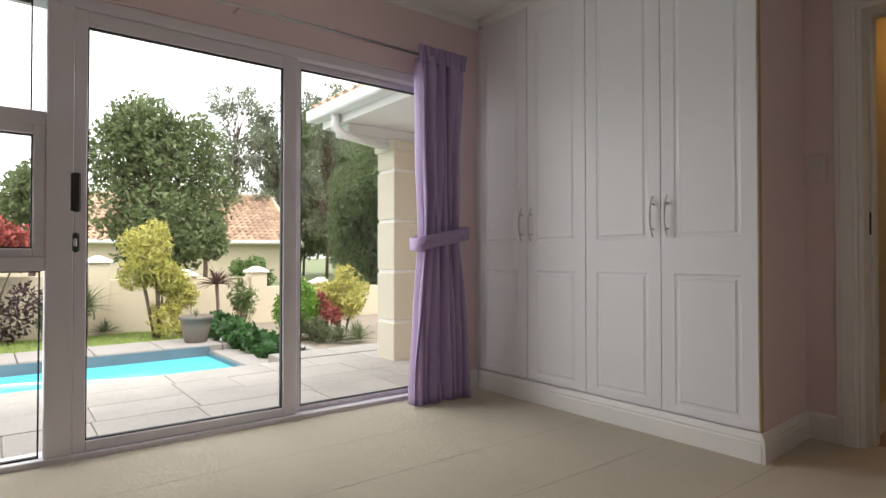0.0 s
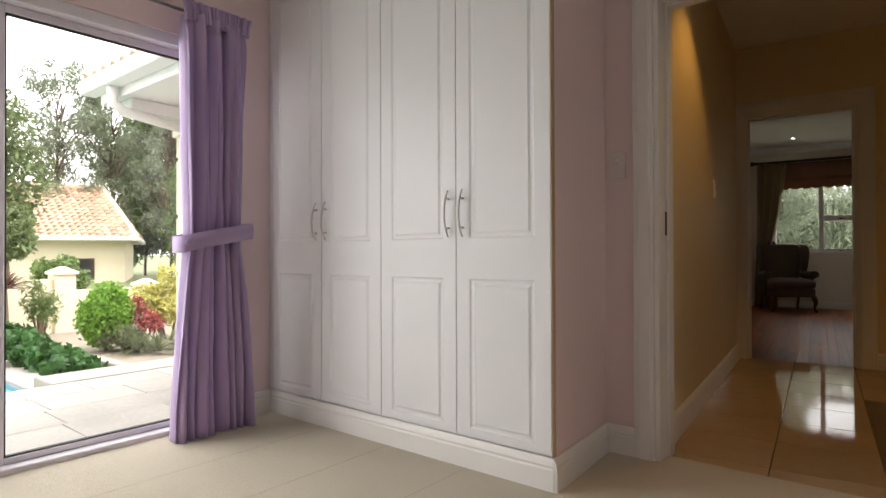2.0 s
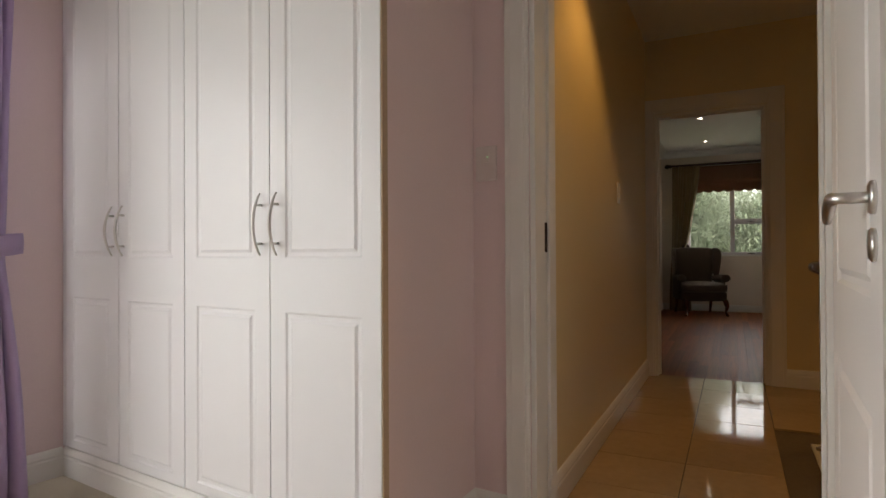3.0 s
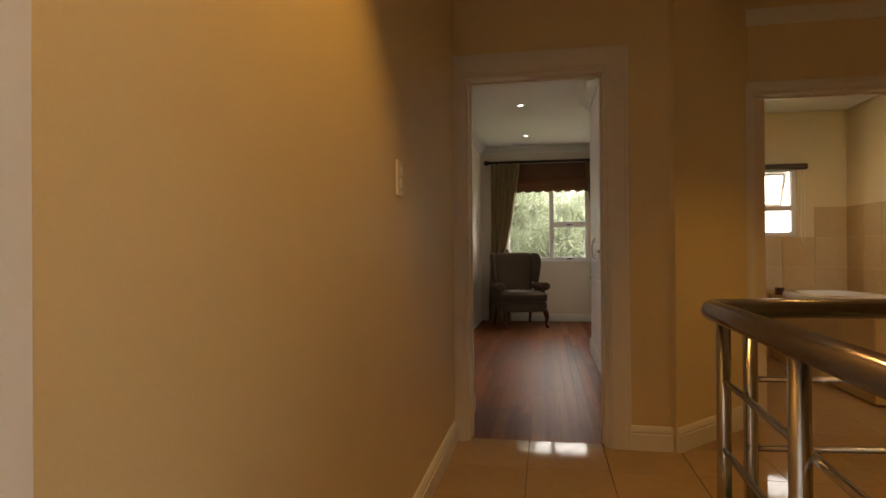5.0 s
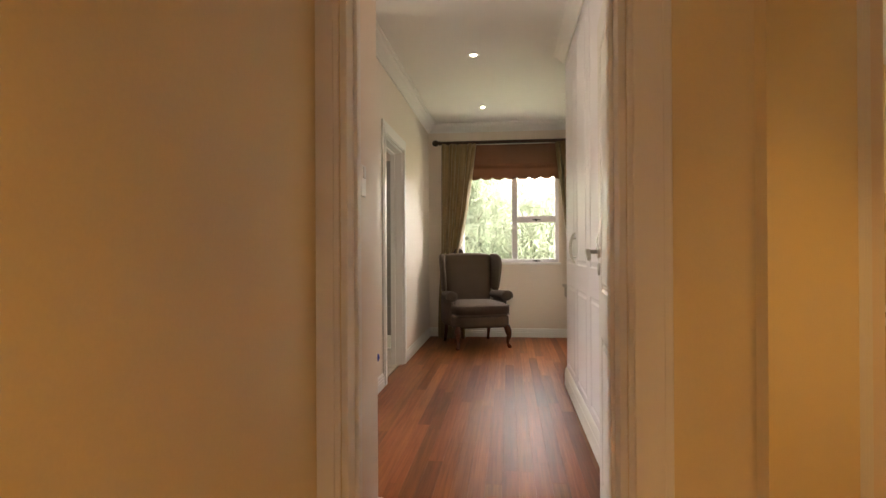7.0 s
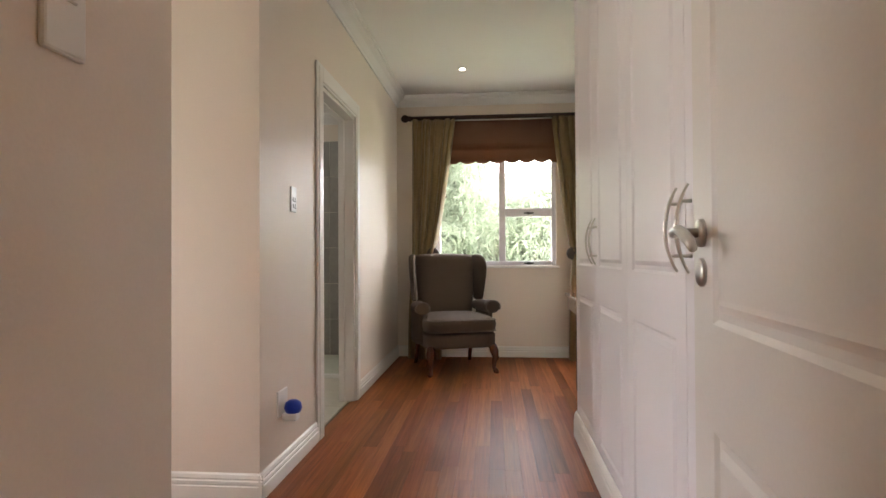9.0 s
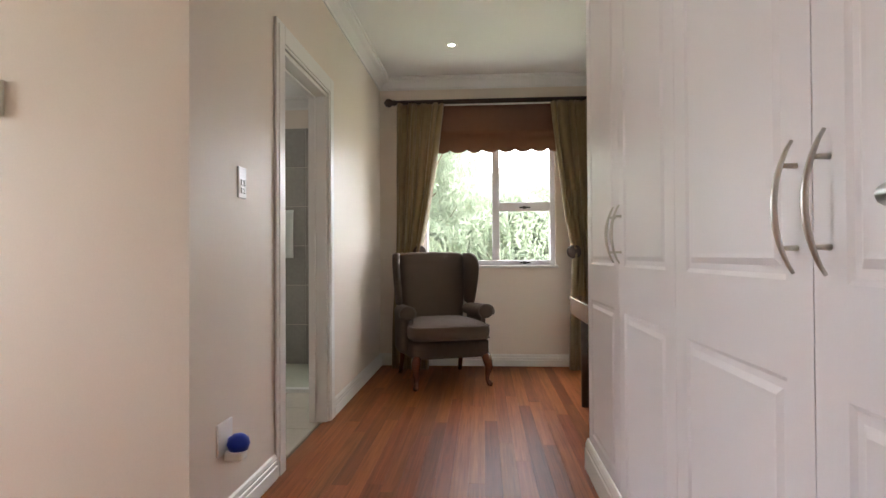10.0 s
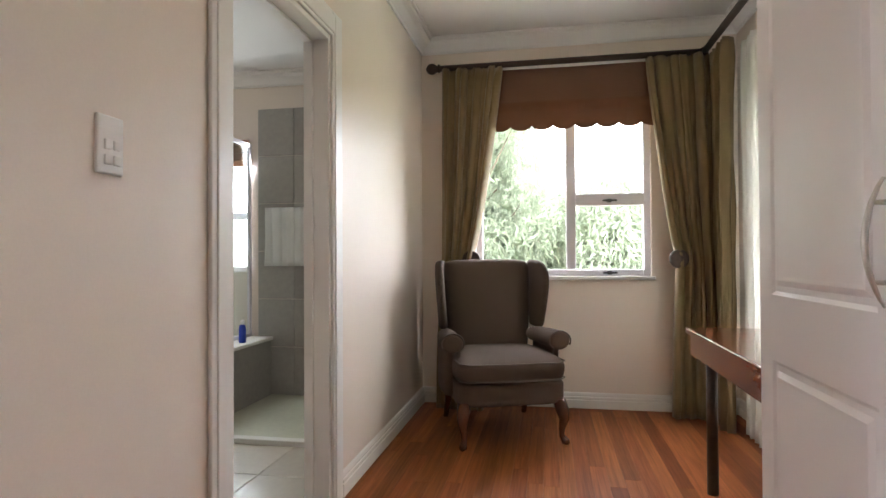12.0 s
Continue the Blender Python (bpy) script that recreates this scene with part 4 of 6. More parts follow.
part("post", boxed(-0.02, 0.02, -0.02, 0.02, 0, 1.4, bevel=0.003), STEEL, t)

# ---- second bedroom ----
aluminium_window("window_3", pose(12.02, 0.63, 0.925) @ EAST, 1.22, 1.19, [(0.045, 0.645, [0.045, 1.145]), (0.712, 1.175, [0.045, 0.497, 1.145])], "white aluminium casement window with black latches", [(0.945, 0.53), (0.945, 0.022)], mullion=0.067, transom=0.085)
setting("window_sill", boxed(11.915, 11.99, -0.61, 0.65, 0.90, 0.925, bevel=0.004), TRIM, "white painted window sill", category="window sill")
aluminium_window("window_4", pose(9.85, -1.22, 0.35), 1.6, 1.8, [(0.045, 0.77, [0.045, 1.755]), (0.82, 1.555, [0.045, 1.755])], "wide white aluminium window behind the desk")
aluminium_window("window_5", pose(12.02, 2.95, 0.95) @ EAST, 0.53, 1.05, [(0.045, 0.485, [0.045, 0.42, 1.005])], "narrow white aluminium en-suite window")
# window_6 is unseen, added to go with the bay fill lamp
aluminium_window("window_6", pose(7.4, 3.65, 0.9), 1.0, 1.2, [(0.045, 0.475, [0.045, 1.155]), (0.525, 0.955, [0.045, 1.155])], "unseen white aluminium window added in the bay")


def wardrobe_2():
    top = H2 - 0.09
    edges = [6.93, 7.554, 8.177, 8.80, 9.42]
    t = thing("wardrobe", pose(0, 0, 0), "white built-in wardrobe with wide panelled doors", "wardrobe")
    bm = bmesh.new()
    box(bm, 6.93, 9.44, -1.148, -0.452, 0.0, H2 - 0.002)
    part("carcass", bm, WRAP, t)
    bm = bmesh.new()
    moulding(bm, (6.93, -0.428, 0), (9.445, -0.428, 0), (0, 1), PLINTH)
    moulding(bm, (9.442, -0.428, 0), (9.442, -1.13, 0), (1, 0), PLINTH)
    part("plinth", bm, TRIM, t, "white moulded plinth board")
    for i in range(4):
        a, b = edges[i] + 0.0015, edges[i + 1] - 0.0015
        w = b - a
        bm = panel_leaf(w, top - 0.145, 0.02, [(0.078, w - 0.078, 0.04, 0.668), (0.078, w - 0.078, 0.828, top - 0.22)], 0.0055, 0.045)
        d = part("door", bm, WRAP, t)
        d.matrix_local = Matrix.Translation((b, -0.428, 0.145)) @ Matrix.Rotation(radians(180), 4, "Z")
        hx = 0.042 if i in (0, 2) else w - 0.042
        bow_handle(d, hx, 0.985 - 0.145, 1.195 - 0.145)


wardrobe_2()


def wing_chair(m):
    t = thing("wing_chair", m, "taupe upholstered wingback armchair with mahogany cabriole legs", "armchair")

    def pad(name, sections, label="", mat_=UPHOL, levels=2):
        """A soft body through rings of points."""
        bm = bmesh.new()
        rings = [[bm.verts.new(p) for p in s] for s in sections]
        k = len(rings[0])
        for a, b in zip(rings, rings[1:]):
            for i in range(k):
                bm.faces.new((a[i], a[(i + 1) % k], b[(i + 1) % k], b[i]))
        bm.faces.new(rings[0][::-1])
        bm.faces.new(rings[-1])
        return soft(part(name, bm, mat_, t, label, True), levels)

    def slab(x0, x1, y0, y1, z, r=0.0):
        return [(x0 + r, y0, z), (x1 - r, y0, z), (x1, y0 + r, z), (x1, y1 - r, z), (x1 - r, y1, z), (x0 + r, y1, z), (x0, y1 - r, z), (x0, y0 + r, z)]

    # front is -y; seat rail
    pad("seat_frame", [slab(-0.30, 0.30, -0.33, 0.30, z, 0.02) for z in (0.225, 0.23, 0.30, 0.355, 0.36)], levels=1)
    # seat cushion, crowned
    pad("seat_cushion", [slab(-0.29, 0.29, -0.35, 0.22, 0.362, 0.05), slab(-0.30, 0.30, -0.365, 0.23, 0.375, 0.05), slab(-0.312, 0.312, -0.375, 0.23, 0.445, 0.05), slab(-0.295, 0.295, -0.36, 0.22, 0.482, 0.06), slab(-0.2, 0.2, -0.25, 0.14, 0.512, 0.05), slab(-0.1, 0.1, -0.12, 0.05, 0.518, 0.03)])
    for z in (0.374, 0.468):
        bm = bmesh.new()
        tube(bm, [(-0.285, 0.0, z), (-0.288, -0.30, z), (-0.245, -0.349, z), (0, -0.360, z), (0.245, -0.349, z), (0.288, -0.30, z), (0.285, 0.0, z)], 0.005, 8)
        part("piping", bm, PIPING, t, "", True)
    # raked back
    def back(z, w, y, d):
        return [(-w, y, z), (-w * 0.5, y - 0.012, z), (w * 0.5, y - 0.012, z), (w, y, z), (w, y + d, z), (w * 0.5, y + d + 0.01, z), (-w * 0.5, y + d + 0.01, z), (-w, y + d, z)]

    pad("backrest", [back(0.36, 0.24, 0.17, 0.13), back(0.40, 0.245, 0.165, 0.135), back(0.65, 0.272, 0.20, 0.13), back(0.90, 0.282, 0.235, 0.12), back(1.02, 0.282, 0.255, 0.10), back(1.05, 0.26, 0.275, 0.06)])
    for s in (-1, 1):
        # wing
        def wing(z, y0, y1, x, flare):
            return [(s * (x + flare), y0, z), (s * (x + flare + 0.05), y0 + 0.01, z), (s * (x + 0.07), y1, z), (s * x, y1, z)]

        pad("wing", [wing(0.60, 0.10, 0.28, 0.25, 0.03), wing(0.64, 0.08, 0.30, 0.25, 0.03), wing(0.78, 0.05, 0.33, 0.255, 0.04), wing(0.93, 0.04, 0.36, 0.26, 0.05), wing(1.01, 0.08, 0.37, 0.26, 0.04), wing(1.045, 0.16, 0.36, 0.255, 0.02)])
        # side and rolled arm
        pad("side_panel", [[(s * 0.262, -0.165, z), (s * 0.345, -0.17, z), (s * 0.34, 0.28, z), (s * 0.26, 0.28, z)] for z in (0.235, 0.26, 0.45, 0.56, 0.58)], levels=1)
        bm = bmesh.new()
        prof = [(0.066 * math.cos(q), 0.060 * math.sin(q)) for q in (2 * math.pi * k / 14 for k in range(14))]
        secs = []
        for y, r, dx, dz in ((-0.190, 0.3, 0.0, 0.0), (-0.188, 0.92, 0.0, 0.0), (-0.172, 1.0, 0.0, 0.0), (-0.06, 0.97, -0.005, 0.0), (0.12, 0.9, -0.02, -0.002), (0.26, 0.8, -0.03, -0.01)):
            secs.append([(s * (0.305 + dx + a * r), y, 0.565 + dz + b * r) for a, b in prof])
        pad("arm", secs, levels=1)
        bm = bmesh.new()
        tube(bm, [(s * (0.305 + 0.063 * math.cos(q)), -0.188, 0.565 + 0.057 * math.sin(q)) for q in (math.pi * k / 12 * 1.3 - 0.5 for k in range(13))] + [(s * 0.268, -0.184, 0.52), (s * 0.268, -0.172, 0.40)], 0.005, 6)
        part("arm_piping", bm, PIPING, t, "", True)
        # cabriole front leg
        bm = bmesh.new()
        tube(bm, [(s * 0.262, -0.285, 0.24), (s * 0.272, -0.305, 0.19), (s * 0.278, -0.318, 0.14), (s * 0.268, -0.305, 0.085), (s * 0.268, -0.305, 0.045), (s * 0.28, -0.33, 0.018), (s * 0.288, -0.345, 0.0125)], [0.036, 0.036, 0.027, 0.017, 0.014, 0.022, 0.0125], 12)
        part("leg", bm, MAHOG, t, "mahogany cabriole leg", True)
        bm = bmesh.new()
        tube(bm, [(s * 0.25, 0.27, 0.25), (s * 0.25, 0.30, 0.12), (s * 0.255, 0.345, 0.0)], [0.022, 0.02, 0.016], 8)
        part("leg", bm, MAHOG, t, "mahogany raked leg", True)


wing_chair(pose(11.35, 0.418, 0, 0, 0, -90 + 20) @ Matrix.Diagonal((1.06, 1.03, 1.0, 1)))

# curtains, rod and blind at the corner windows
t = thing("curtain_pole", pose(0, 0, 2.405), "dark turned wooden curtain pole round the corner", "curtain rod")
part("pole", tube(bmesh.new(), [(11.80, 0.86, 0), (11.80, -0.885, 0)], 0.021, 14), RODW, t, "", True)
part("pole", tube(bmesh.new(), [(11.80, -0.905, 0), (9.75, -0.905, 0)], 0.021, 14), RODW, t, "", True)
part("corner_joint", lathe(bmesh.new(), [(0.01, -0.028), (0.027, -0.02), (0.027, 0.02), (0.01, 0.028)], (11.80, -0.903, 0), 16), RODW, t, "", True)
bm = lathe(bmesh.new(), [(0.021, 0), (0.03, 0.006), (0.03, 0.014), (0.02, 0.02), (0.036, 0.045), (0.04, 0.062), (0.032, 0.085), (0.012, 0.10), (0.003, 0.104)], seg=16)
bmesh.ops.transform(bm, matrix=Matrix.Translation((11.80, 0.86, 0)) @ Matrix.Rotation(radians(-90), 4, "X"), verts=bm.verts[:])
part("finial", bm, RODW, t, "", True)
for p, q in (((11.95, 0.80), (11.80, 0.80)), ((11.95, -0.80), (11.80, -0.80)), ((10.0, -1.15), (10.0, -0.905))):
    part("bracket", tube(bmesh.new(), [(*p, 0), (*q, 0)], 0.012, 8), RODW, t)

t = thing("olive_curtain", pose(11.80, 0.64, 0.0, 0, 0, -90), "olive green curtain pinned back by a dark holdback", "curtain")
thick(part("drape", curtain_mesh(0.42, 0.20, 0.32, 2.39, 1.05, 9, 0.042, 5, -0.11, -0.10), OLIVE, t, "", True), 0.004)
t = thing("olive_curtain", pose(11.80, -0.78, 0.0, 0, 0, -90), "olive green curtain pinned back in the corner", "curtain")
thick(part("drape", curtain_mesh(0.50, 0.28, 0.34, 2.39, 1.05, 10, 0.044, 8, 0.08, 0.08), OLIVE, t, "", True), 0.004)
t = thing("olive_curtain", pose(11.62, -0.96, 0.0), "olive green curtain hanging in the corner", "curtain")
thick(part("drape", curtain_mesh(0.26, 0.22, 0.26, 2.39, 1.05, 5, 0.03, 11), OLIVE, t, "", True), 0.004)
for y, x in ((0.64, 11.74), (-0.725, 11.735)):
    t = thing("curtain_holdback", pose(x, y, 1.045), "round dark wooden curtain holdback", "holdback")
    bm = lathe(bmesh.new(), [(0.012, 0.03), (0.045, 0.03), (0.062, 0.022), (0.062, 0.008), (0.05, 0.0), (0.035, 0.004), (0.012, -0.004)], seg=22)
    bmesh.ops.transform(bm, matrix=Matrix.Rotation(radians(90), 4, "Y"), verts=bm.verts[:])
    part("disc", bm, RODW, t, "", True)
    part("stem", tube(bmesh.new(), [(0.03, 0, 0), (0.212, 0, 0)], 0.009, 8), RODW, t)

t = thing("roman_blind", pose(11.87, 0, 0), "rust-brown roman blind with a scalloped hem, half raised", "blind")
bm = bmesh.new()
cols, ys = 72, (-0.66, 0.66)
levels = [(2.385, 0.0), (2.16, 0.002), (2.155, -0.022), (2.11, -0.026), (2.105, -0.004), (2.07, -0.012), (2.03, -0.03), (2.0, -0.03)]
grid = []
for z, d in levels:
    grid.append([bm.verts.new((d + 0.004 * math.sin(9 * i / cols + z * 20), ys[0] + (ys[1] - ys[0]) * i / cols, z)) for i in range(cols + 1)])
grid.append([bm.verts.new((-0.03, ys[0] + (ys[1] - ys[0]) * i / cols, 1.972 - 0.028 * abs(math.sin(math.pi * 9 * i / cols)) ** 0.7)) for i in range(cols + 1)])
for a, b in zip(grid, grid[1:]):
    for i in range(cols):
        bm.faces.new((a[i], a[i + 1], b[i + 1], b[i]))
thick(part("cloth", bm, BLIND, t, "", True), 0.006)
part("head_rail", boxed(0.0, 0.075, -0.66, 0.66, 2.385, 2.42), TRIM, t)

SHEER = mat("white_sheer_voile", (0.86, 0.86, 0.83), 0.9, vary=0.03, scale=4, fine=300, bump=0.05)
see_through(SHEER, 0.22)
t = thing("sheer_curtain", pose(10.72, -1.06, 0.0), "white sheer curtain hanging in front of the side window", "curtain")
thick(part("drape", curtain_mesh(1.72, 1.70, 1.68, 2.36, 1.2, 22, 0.018, 21), SHEER, t, "", True), 0.002)

t = thing("desk", pose(10.12, -0.77, 0), "red-brown varnished wooden desk on dark tube legs", "desk")
part("tabletop", boxed(-0.50, 0.46, -0.17, 0.27, 0.715, 0.74, bevel=0.004), DESKW, t, "glossy red-brown wooden top")
bm = bmesh.new()
box(bm, -0.48, 0.45, 0.228, 0.25, 0.62, 0.715)
box(bm, -0.48, 0.45, -0.15, -0.13, 0.62, 0.715)
box(bm, 0.43, 0.45, -0.13, 0.228, 0.62, 0.715)
box(bm, -0.48, -0.46, -0.13, 0.228, 0.62, 0.715)
part("apron", bm, DESKW, t)
for x in (-0.40, 0.435):
    for y in (-0.10, 0.165):
        part("leg", tube(bmesh.new(), [(x, y, 0), (x, y, 0.715)], 0.024, 14), RODW, t, "dark metal tube leg", True)

# switches and plugs on the en-suite wall
t = switch_plate("light_switch", pose(8.87, 1.03, 1.31), 0.075, 0.125, [(-0.012, 0.0, 0.018, 0.022), (0.014, 0.0, 0.018, 0.022), (-0.012, -0.032, 0.018, 0.022), (0.014, -0.032, 0.018, 0.022)], "white four-gang light switch by the en-suite door")
t = thing("wall_socket", pose(8.715, 1.03, 0.35), "white wall socket plate low on the wall", "socket")
part("plate", boxed(-0.06, 0.06, -0.01, 0, -0.06, 0.06, bevel=0.004, seg=2), SWITCH, t)
t = thing("plug_in_freshener", pose(8.722, 1.02, 0.315), "blue and white plug-in device in the socket", "plug-in device")
bm = lathe(bmesh.new(), [(0.006, -0.03), (0.034, -0.022), (0.042, 0.0), (0.036, 0.022), (0.02, 0.034), (0.004, 0.036)], seg=18)
bmesh.ops.transform(bm, matrix=Matrix.Translation((0, -0.045, 0.01)), verts=bm.verts[:])
part("cap", bm, BLUE, t, "round blue plastic body", True)
part("body", boxed(-0.03, 0.03, -0.07, 0.0, -0.05, -0.012, bevel=0.01, seg=2), SWITCH, t)
t = thing("keypad", pose(8.47, 1.725, 1.553, 0, 0, -90), "white alarm keypad with a dark display on the wall", "keypad")
part("body", boxed(-0.052, 0.052, -0.022, 0, -0.062, 0.062, bevel=0.005, seg=2), SWITCH, t)
part("screen", boxed(-0.045, -0.008, -0.025, -0.0215, -0.045, 0.05), DARKPANE, t, "dark display")
for k in range(5):
    part("key", boxed(0.004, 0.046, -0.026, -0.0215, -0.036 + 0.017 * k, -0.026 + 0.017 * k, bevel=0.002), STEEL, t)

# ---- en-suite ----
bm = boxed(10.84, 10.90, 1.142, 2.2, -0.012, 0.03, bevel=0.004)
setting("trim_shower_kerb", bm, BAND, "white shower kerb", category="kerb")
setting("floor_shower", boxed(10.90, 11.945, 1.145, 2.3, -0.012, 0.006), SHOWERF, "pale mosaic shower floor")
t = thing("shower_bench", pose(11.4, 2.45, 0), "grey tiled shower bench with a pale stone top", "bench")
part("body", boxed(-1.0, 0.545, -0.22, 0.2, 0.0, 0.43), GREYTILE, t)
part("top", boxed(-1.0, 0.545, -0.235, 0.2, 0.43, 0.455, bevel=0.003), BAND, t, "pale stone slab")
t = thing("shower_screen", pose(11.93, 2.40, 0.455), "framed glass shower screen standing on the bench", "shower screen")
bm = bmesh.new()
for a, b, c, d in ((-0.03, 0.0, 0, 1.5), (-0.92, -0.03, 1.47, 1.5), (-0.92, -0.03, 0, 0.03)):
    box(bm, a, b, -0.012, 0.012, c, d, bevel=0.003)
part("frame", bm, ALU, t)
p = part("pane", boxed(-0.92, -0.03, -0.003, 0.003, 0.03, 1.47), SHGLASS, t)
p.visible_shadow = False
t = thing("ensuite_blind", pose(11.93, 2.685, 1.78), "brown folded blind drawn up over the en-suite window", "blind")
for k in range(4):
    part("fold", boxed(-0.022 - 0.003 * (k % 2), 0.012, -0.275, 0.275, 0.052 * k, 0.052 * k + 0.05, bevel=0.008, seg=2), BLIND, t)
t = thing("shampoo_bottle", pose(11.60, 2.28, 0.455), "small blue and white plastic bottle on the bench", "bottle")
part("bottle", lathe(bmesh.new(), [(0.022, 0), (0.026, 0.006), (0.026, 0.10), (0.02, 0.125), (0.012, 0.132)], seg=16), BLUE, t, "", True)
part("cap", lathe(bmesh.new(), [(0.014, 0.132), (0.014, 0.16), (0.004, 0.163)], seg=14), SWITCH, t, "white cap", True)
t = thing("hanging_towel", pose(11.90, 2.05, 1.0), "white towel hanging on the tiled wall", "towel")
thick(part("cloth", curtain_mesh(0.42, 0.41, 0.42, 0.45, 0.2, 4, 0.012, 31, rows=10, cols=50), SHEER, t, "", True), 0.006).matrix_local = Matrix.Rotation(radians(-90), 4, "Z")


# ---- garden, seen through the sliding door ----
GZ = -0.10
# the lower garden beyond the patio, laid out at a smaller measure and enlarged about one point
EYE0 = Vector((-3.324, -0.788, 0.931))
GARDEN = pose(3.5, 0.5, 0, 0, 0, -4.5) @ Matrix.Translation(EYE0) @ Matrix.Diagonal((1.45, 1.45, 1.45, 1)) @ Matrix.Translation(-EYE0)


def far_ground():
    """One sheet of ground with an opening for the pool."""
    bm = bmesh.new()
    xs, ys = [-900, -9.0, -1.33, 900], [-900, 4.42, 5.62, 900]
    v = {(i, j): bm.verts.new((x, y, GZ - 0.03)) for i, x in enumerate(xs) for j, y in enumerate(ys)}
    for i in range(3):
        for j in range(3):
            if (i, j) != (1, 1):
                bm.faces.new((v[i, j], v[i + 1, j], v[i + 1, j + 1], v[i, j + 1]))
    return setting("ground", bm, LAWN, "green lawn and garden ground", GARDEN)


far_ground()
setting("pavement", boxed(-9.0, 0.35, 2.31, 4.40, GZ - 0.6, GZ - 0.012), JOINT, "sandy bed under the patio pavers", ROOM)
setting("flower_bed", boxed(-1.02, 3.2, 4.86, 7.9, GZ - 0.1, GZ - 0.012), SOIL, "brown soil flower bed by the patio", GARDEN, category="flower bed")
setting("pavement_strip", boxed(-1.04, 3.2, 4.40, 4.85, GZ - 0.6, GZ - 0.012), JOINT, "sandy bed under the patio edge pavers", ROOM, category="pavement")
# pool
bm = bmesh.new()
box(bm, -9.0, -1.33, 4.42, 5.62, -1.5, -1.4)
box(bm, -9.0, -1.33, 4.36, 4.418, -1.4, GZ - 0.03)
box(bm, -9.0, -1.33, 5.622, 5.70, -1.4, GZ - 0.03)
box(bm, -1.328, -1.34, 4.36, 5.70, -1.4, GZ - 0.03)
box(bm, -9.1, -9.0, 4.36, 5.70, -1.4, GZ - 0.03)
setting("pool_basin", bm, POOLP, "pale blue plastered swimming pool basin", GARDEN, category="pool")
WATER = bpy.data.materials.new("pool_water")
WATER.use_nodes = True
wb = WATER.node_tree.nodes["Principled BSDF"]
wb.inputs["Base Color"].default_value = (0.10, 0.62, 0.78, 1)
wb.inputs["Roughness"].default_value = 0.08
wnz, wbp = WATER.node_tree.nodes.new("ShaderNodeTexNoise"), WATER.node_tree.nodes.new("ShaderNodeBump")
wnz.inputs["Scale"].default_value, wbp.inputs["Strength"].default_value, wbp.inputs["Distance"].default_value = 5.0, 0.15, 0.02
WATER.node_tree.links.new(wnz.outputs["Fac"], wbp.inputs["Height"])
WATER.node_tree.links.new(wbp.outputs[0], wb.inputs["Normal"])
bm = bmesh.new()
box(bm, -8.99, -1.34, 4.425, 5.61, -1.35, -0.16)
setting("water", bm, WATER, "clear turquoise pool water", GARDEN)
bm = bmesh.new()
box(bm, -9.0, -1.34, 5.585, 5.618, -0.30, -0.06)
box(bm, -1.36, -1.331, 4.43, 5.585, -0.30, GZ - 0.02)
setting("trim_waterline", bm, POOLT, "slate-blue waterline tile band", GARDEN, category="tile band")
t = thing("pool_hose", GARDEN @ pose(-2.2, 4.9, -0.155), "white pool cleaner hose floating on the water", "hose")
part("hose", tube(bmesh.new(), [(-1.2 + 0.12 * k, 0.25 + 0.06 * math.sin(k * 0.5) - 0.035 * k, 0) for k in range(16)], 0.012, 8), BAND, t, "", True)


def lump(parent, name, x0, x1, y0, y1, z0, z1, material, label="", bevel=0.015):
    return part(name, boxed(x0, x1, y0, y1, z0, z1, bevel=bevel, seg=2), material, parent, label)


t = thing("pool_coping", GARDEN, "grey cement coping round the pool, raised at the far side", "coping", kind="structure")
x = -9.0
while x < -1.7:
    lump(t, "coping_stone", x + 0.003, x + 0.597, 5.60, 6.25, GZ - 0.06, -0.04, COPING)
    x += 0.6
lump(t, "coping_stone", x + 0.003, -1.00, 5.55, 6.6, GZ - 0.06, -0.04, COPING)
y = 4.40
while y < 5.5:
    lump(t, "coping_stone", -1.335, -0.99, y + 0.003, min(y + 0.577, 5.545), GZ - 0.06, GZ, COPING)
    y += 0.58


def boundary_wall():
    t = thing("boundary_wall", GARDEN, "cream plastered garden wall with white-capped piers", "garden wall")
    runs = [(-8.6, -2.05, 0.66), (-2.05, -0.96, 0.60), (-0.96, 0.09, 0.60), (0.09, 1.19, 0.44), (1.19, 4.5, 0.40)]
    for a, b, top in runs:
        part("panel", boxed(a + 0.12, b - 0.12, 7.95, 8.10, GZ - 0.1, top, bevel=0.008), PLASTER, t)
    for x, top in ((-8.6, 0.75), (-5.3, 0.75), (-2.05, 0.86), (-0.96, 0.66), (0.09, 0.70), (1.19, 0.50), (4.5, 0.5)):
        pier = part("pier", boxed(x - 0.125, x + 0.125, 7.89, 8.16, GZ - 0.1, top - 0.04, bevel=0.008), PLASTER, t)
        bm = bmesh.new()
        box(bm, x - 0.15, x + 0.15, 7.86, 8.19, top - 0.04, top, bevel=0.006)
        v = [bm.verts.new(p) for p in ((x - 0.13, 7.88, top), (x + 0.13, 7.88, top), (x + 0.13, 8.17, top), (x - 0.13, 8.17, top), (x - 0.03, 7.98, top + 0.06), (x + 0.03, 7.98, top + 0.06), (x + 0.03, 8.07, top + 0.06), (x - 0.03, 8.07, top + 0.06))]
        for q in ((0, 1, 5, 4), (1, 2, 6, 5), (2, 3, 7, 6), (3, 0, 4, 7), (4, 5, 6, 7)):
            bm.faces.new([v[i] for i in q])
        part("cap", bm, BAND, pier, "white plaster cap")


boundary_wall()


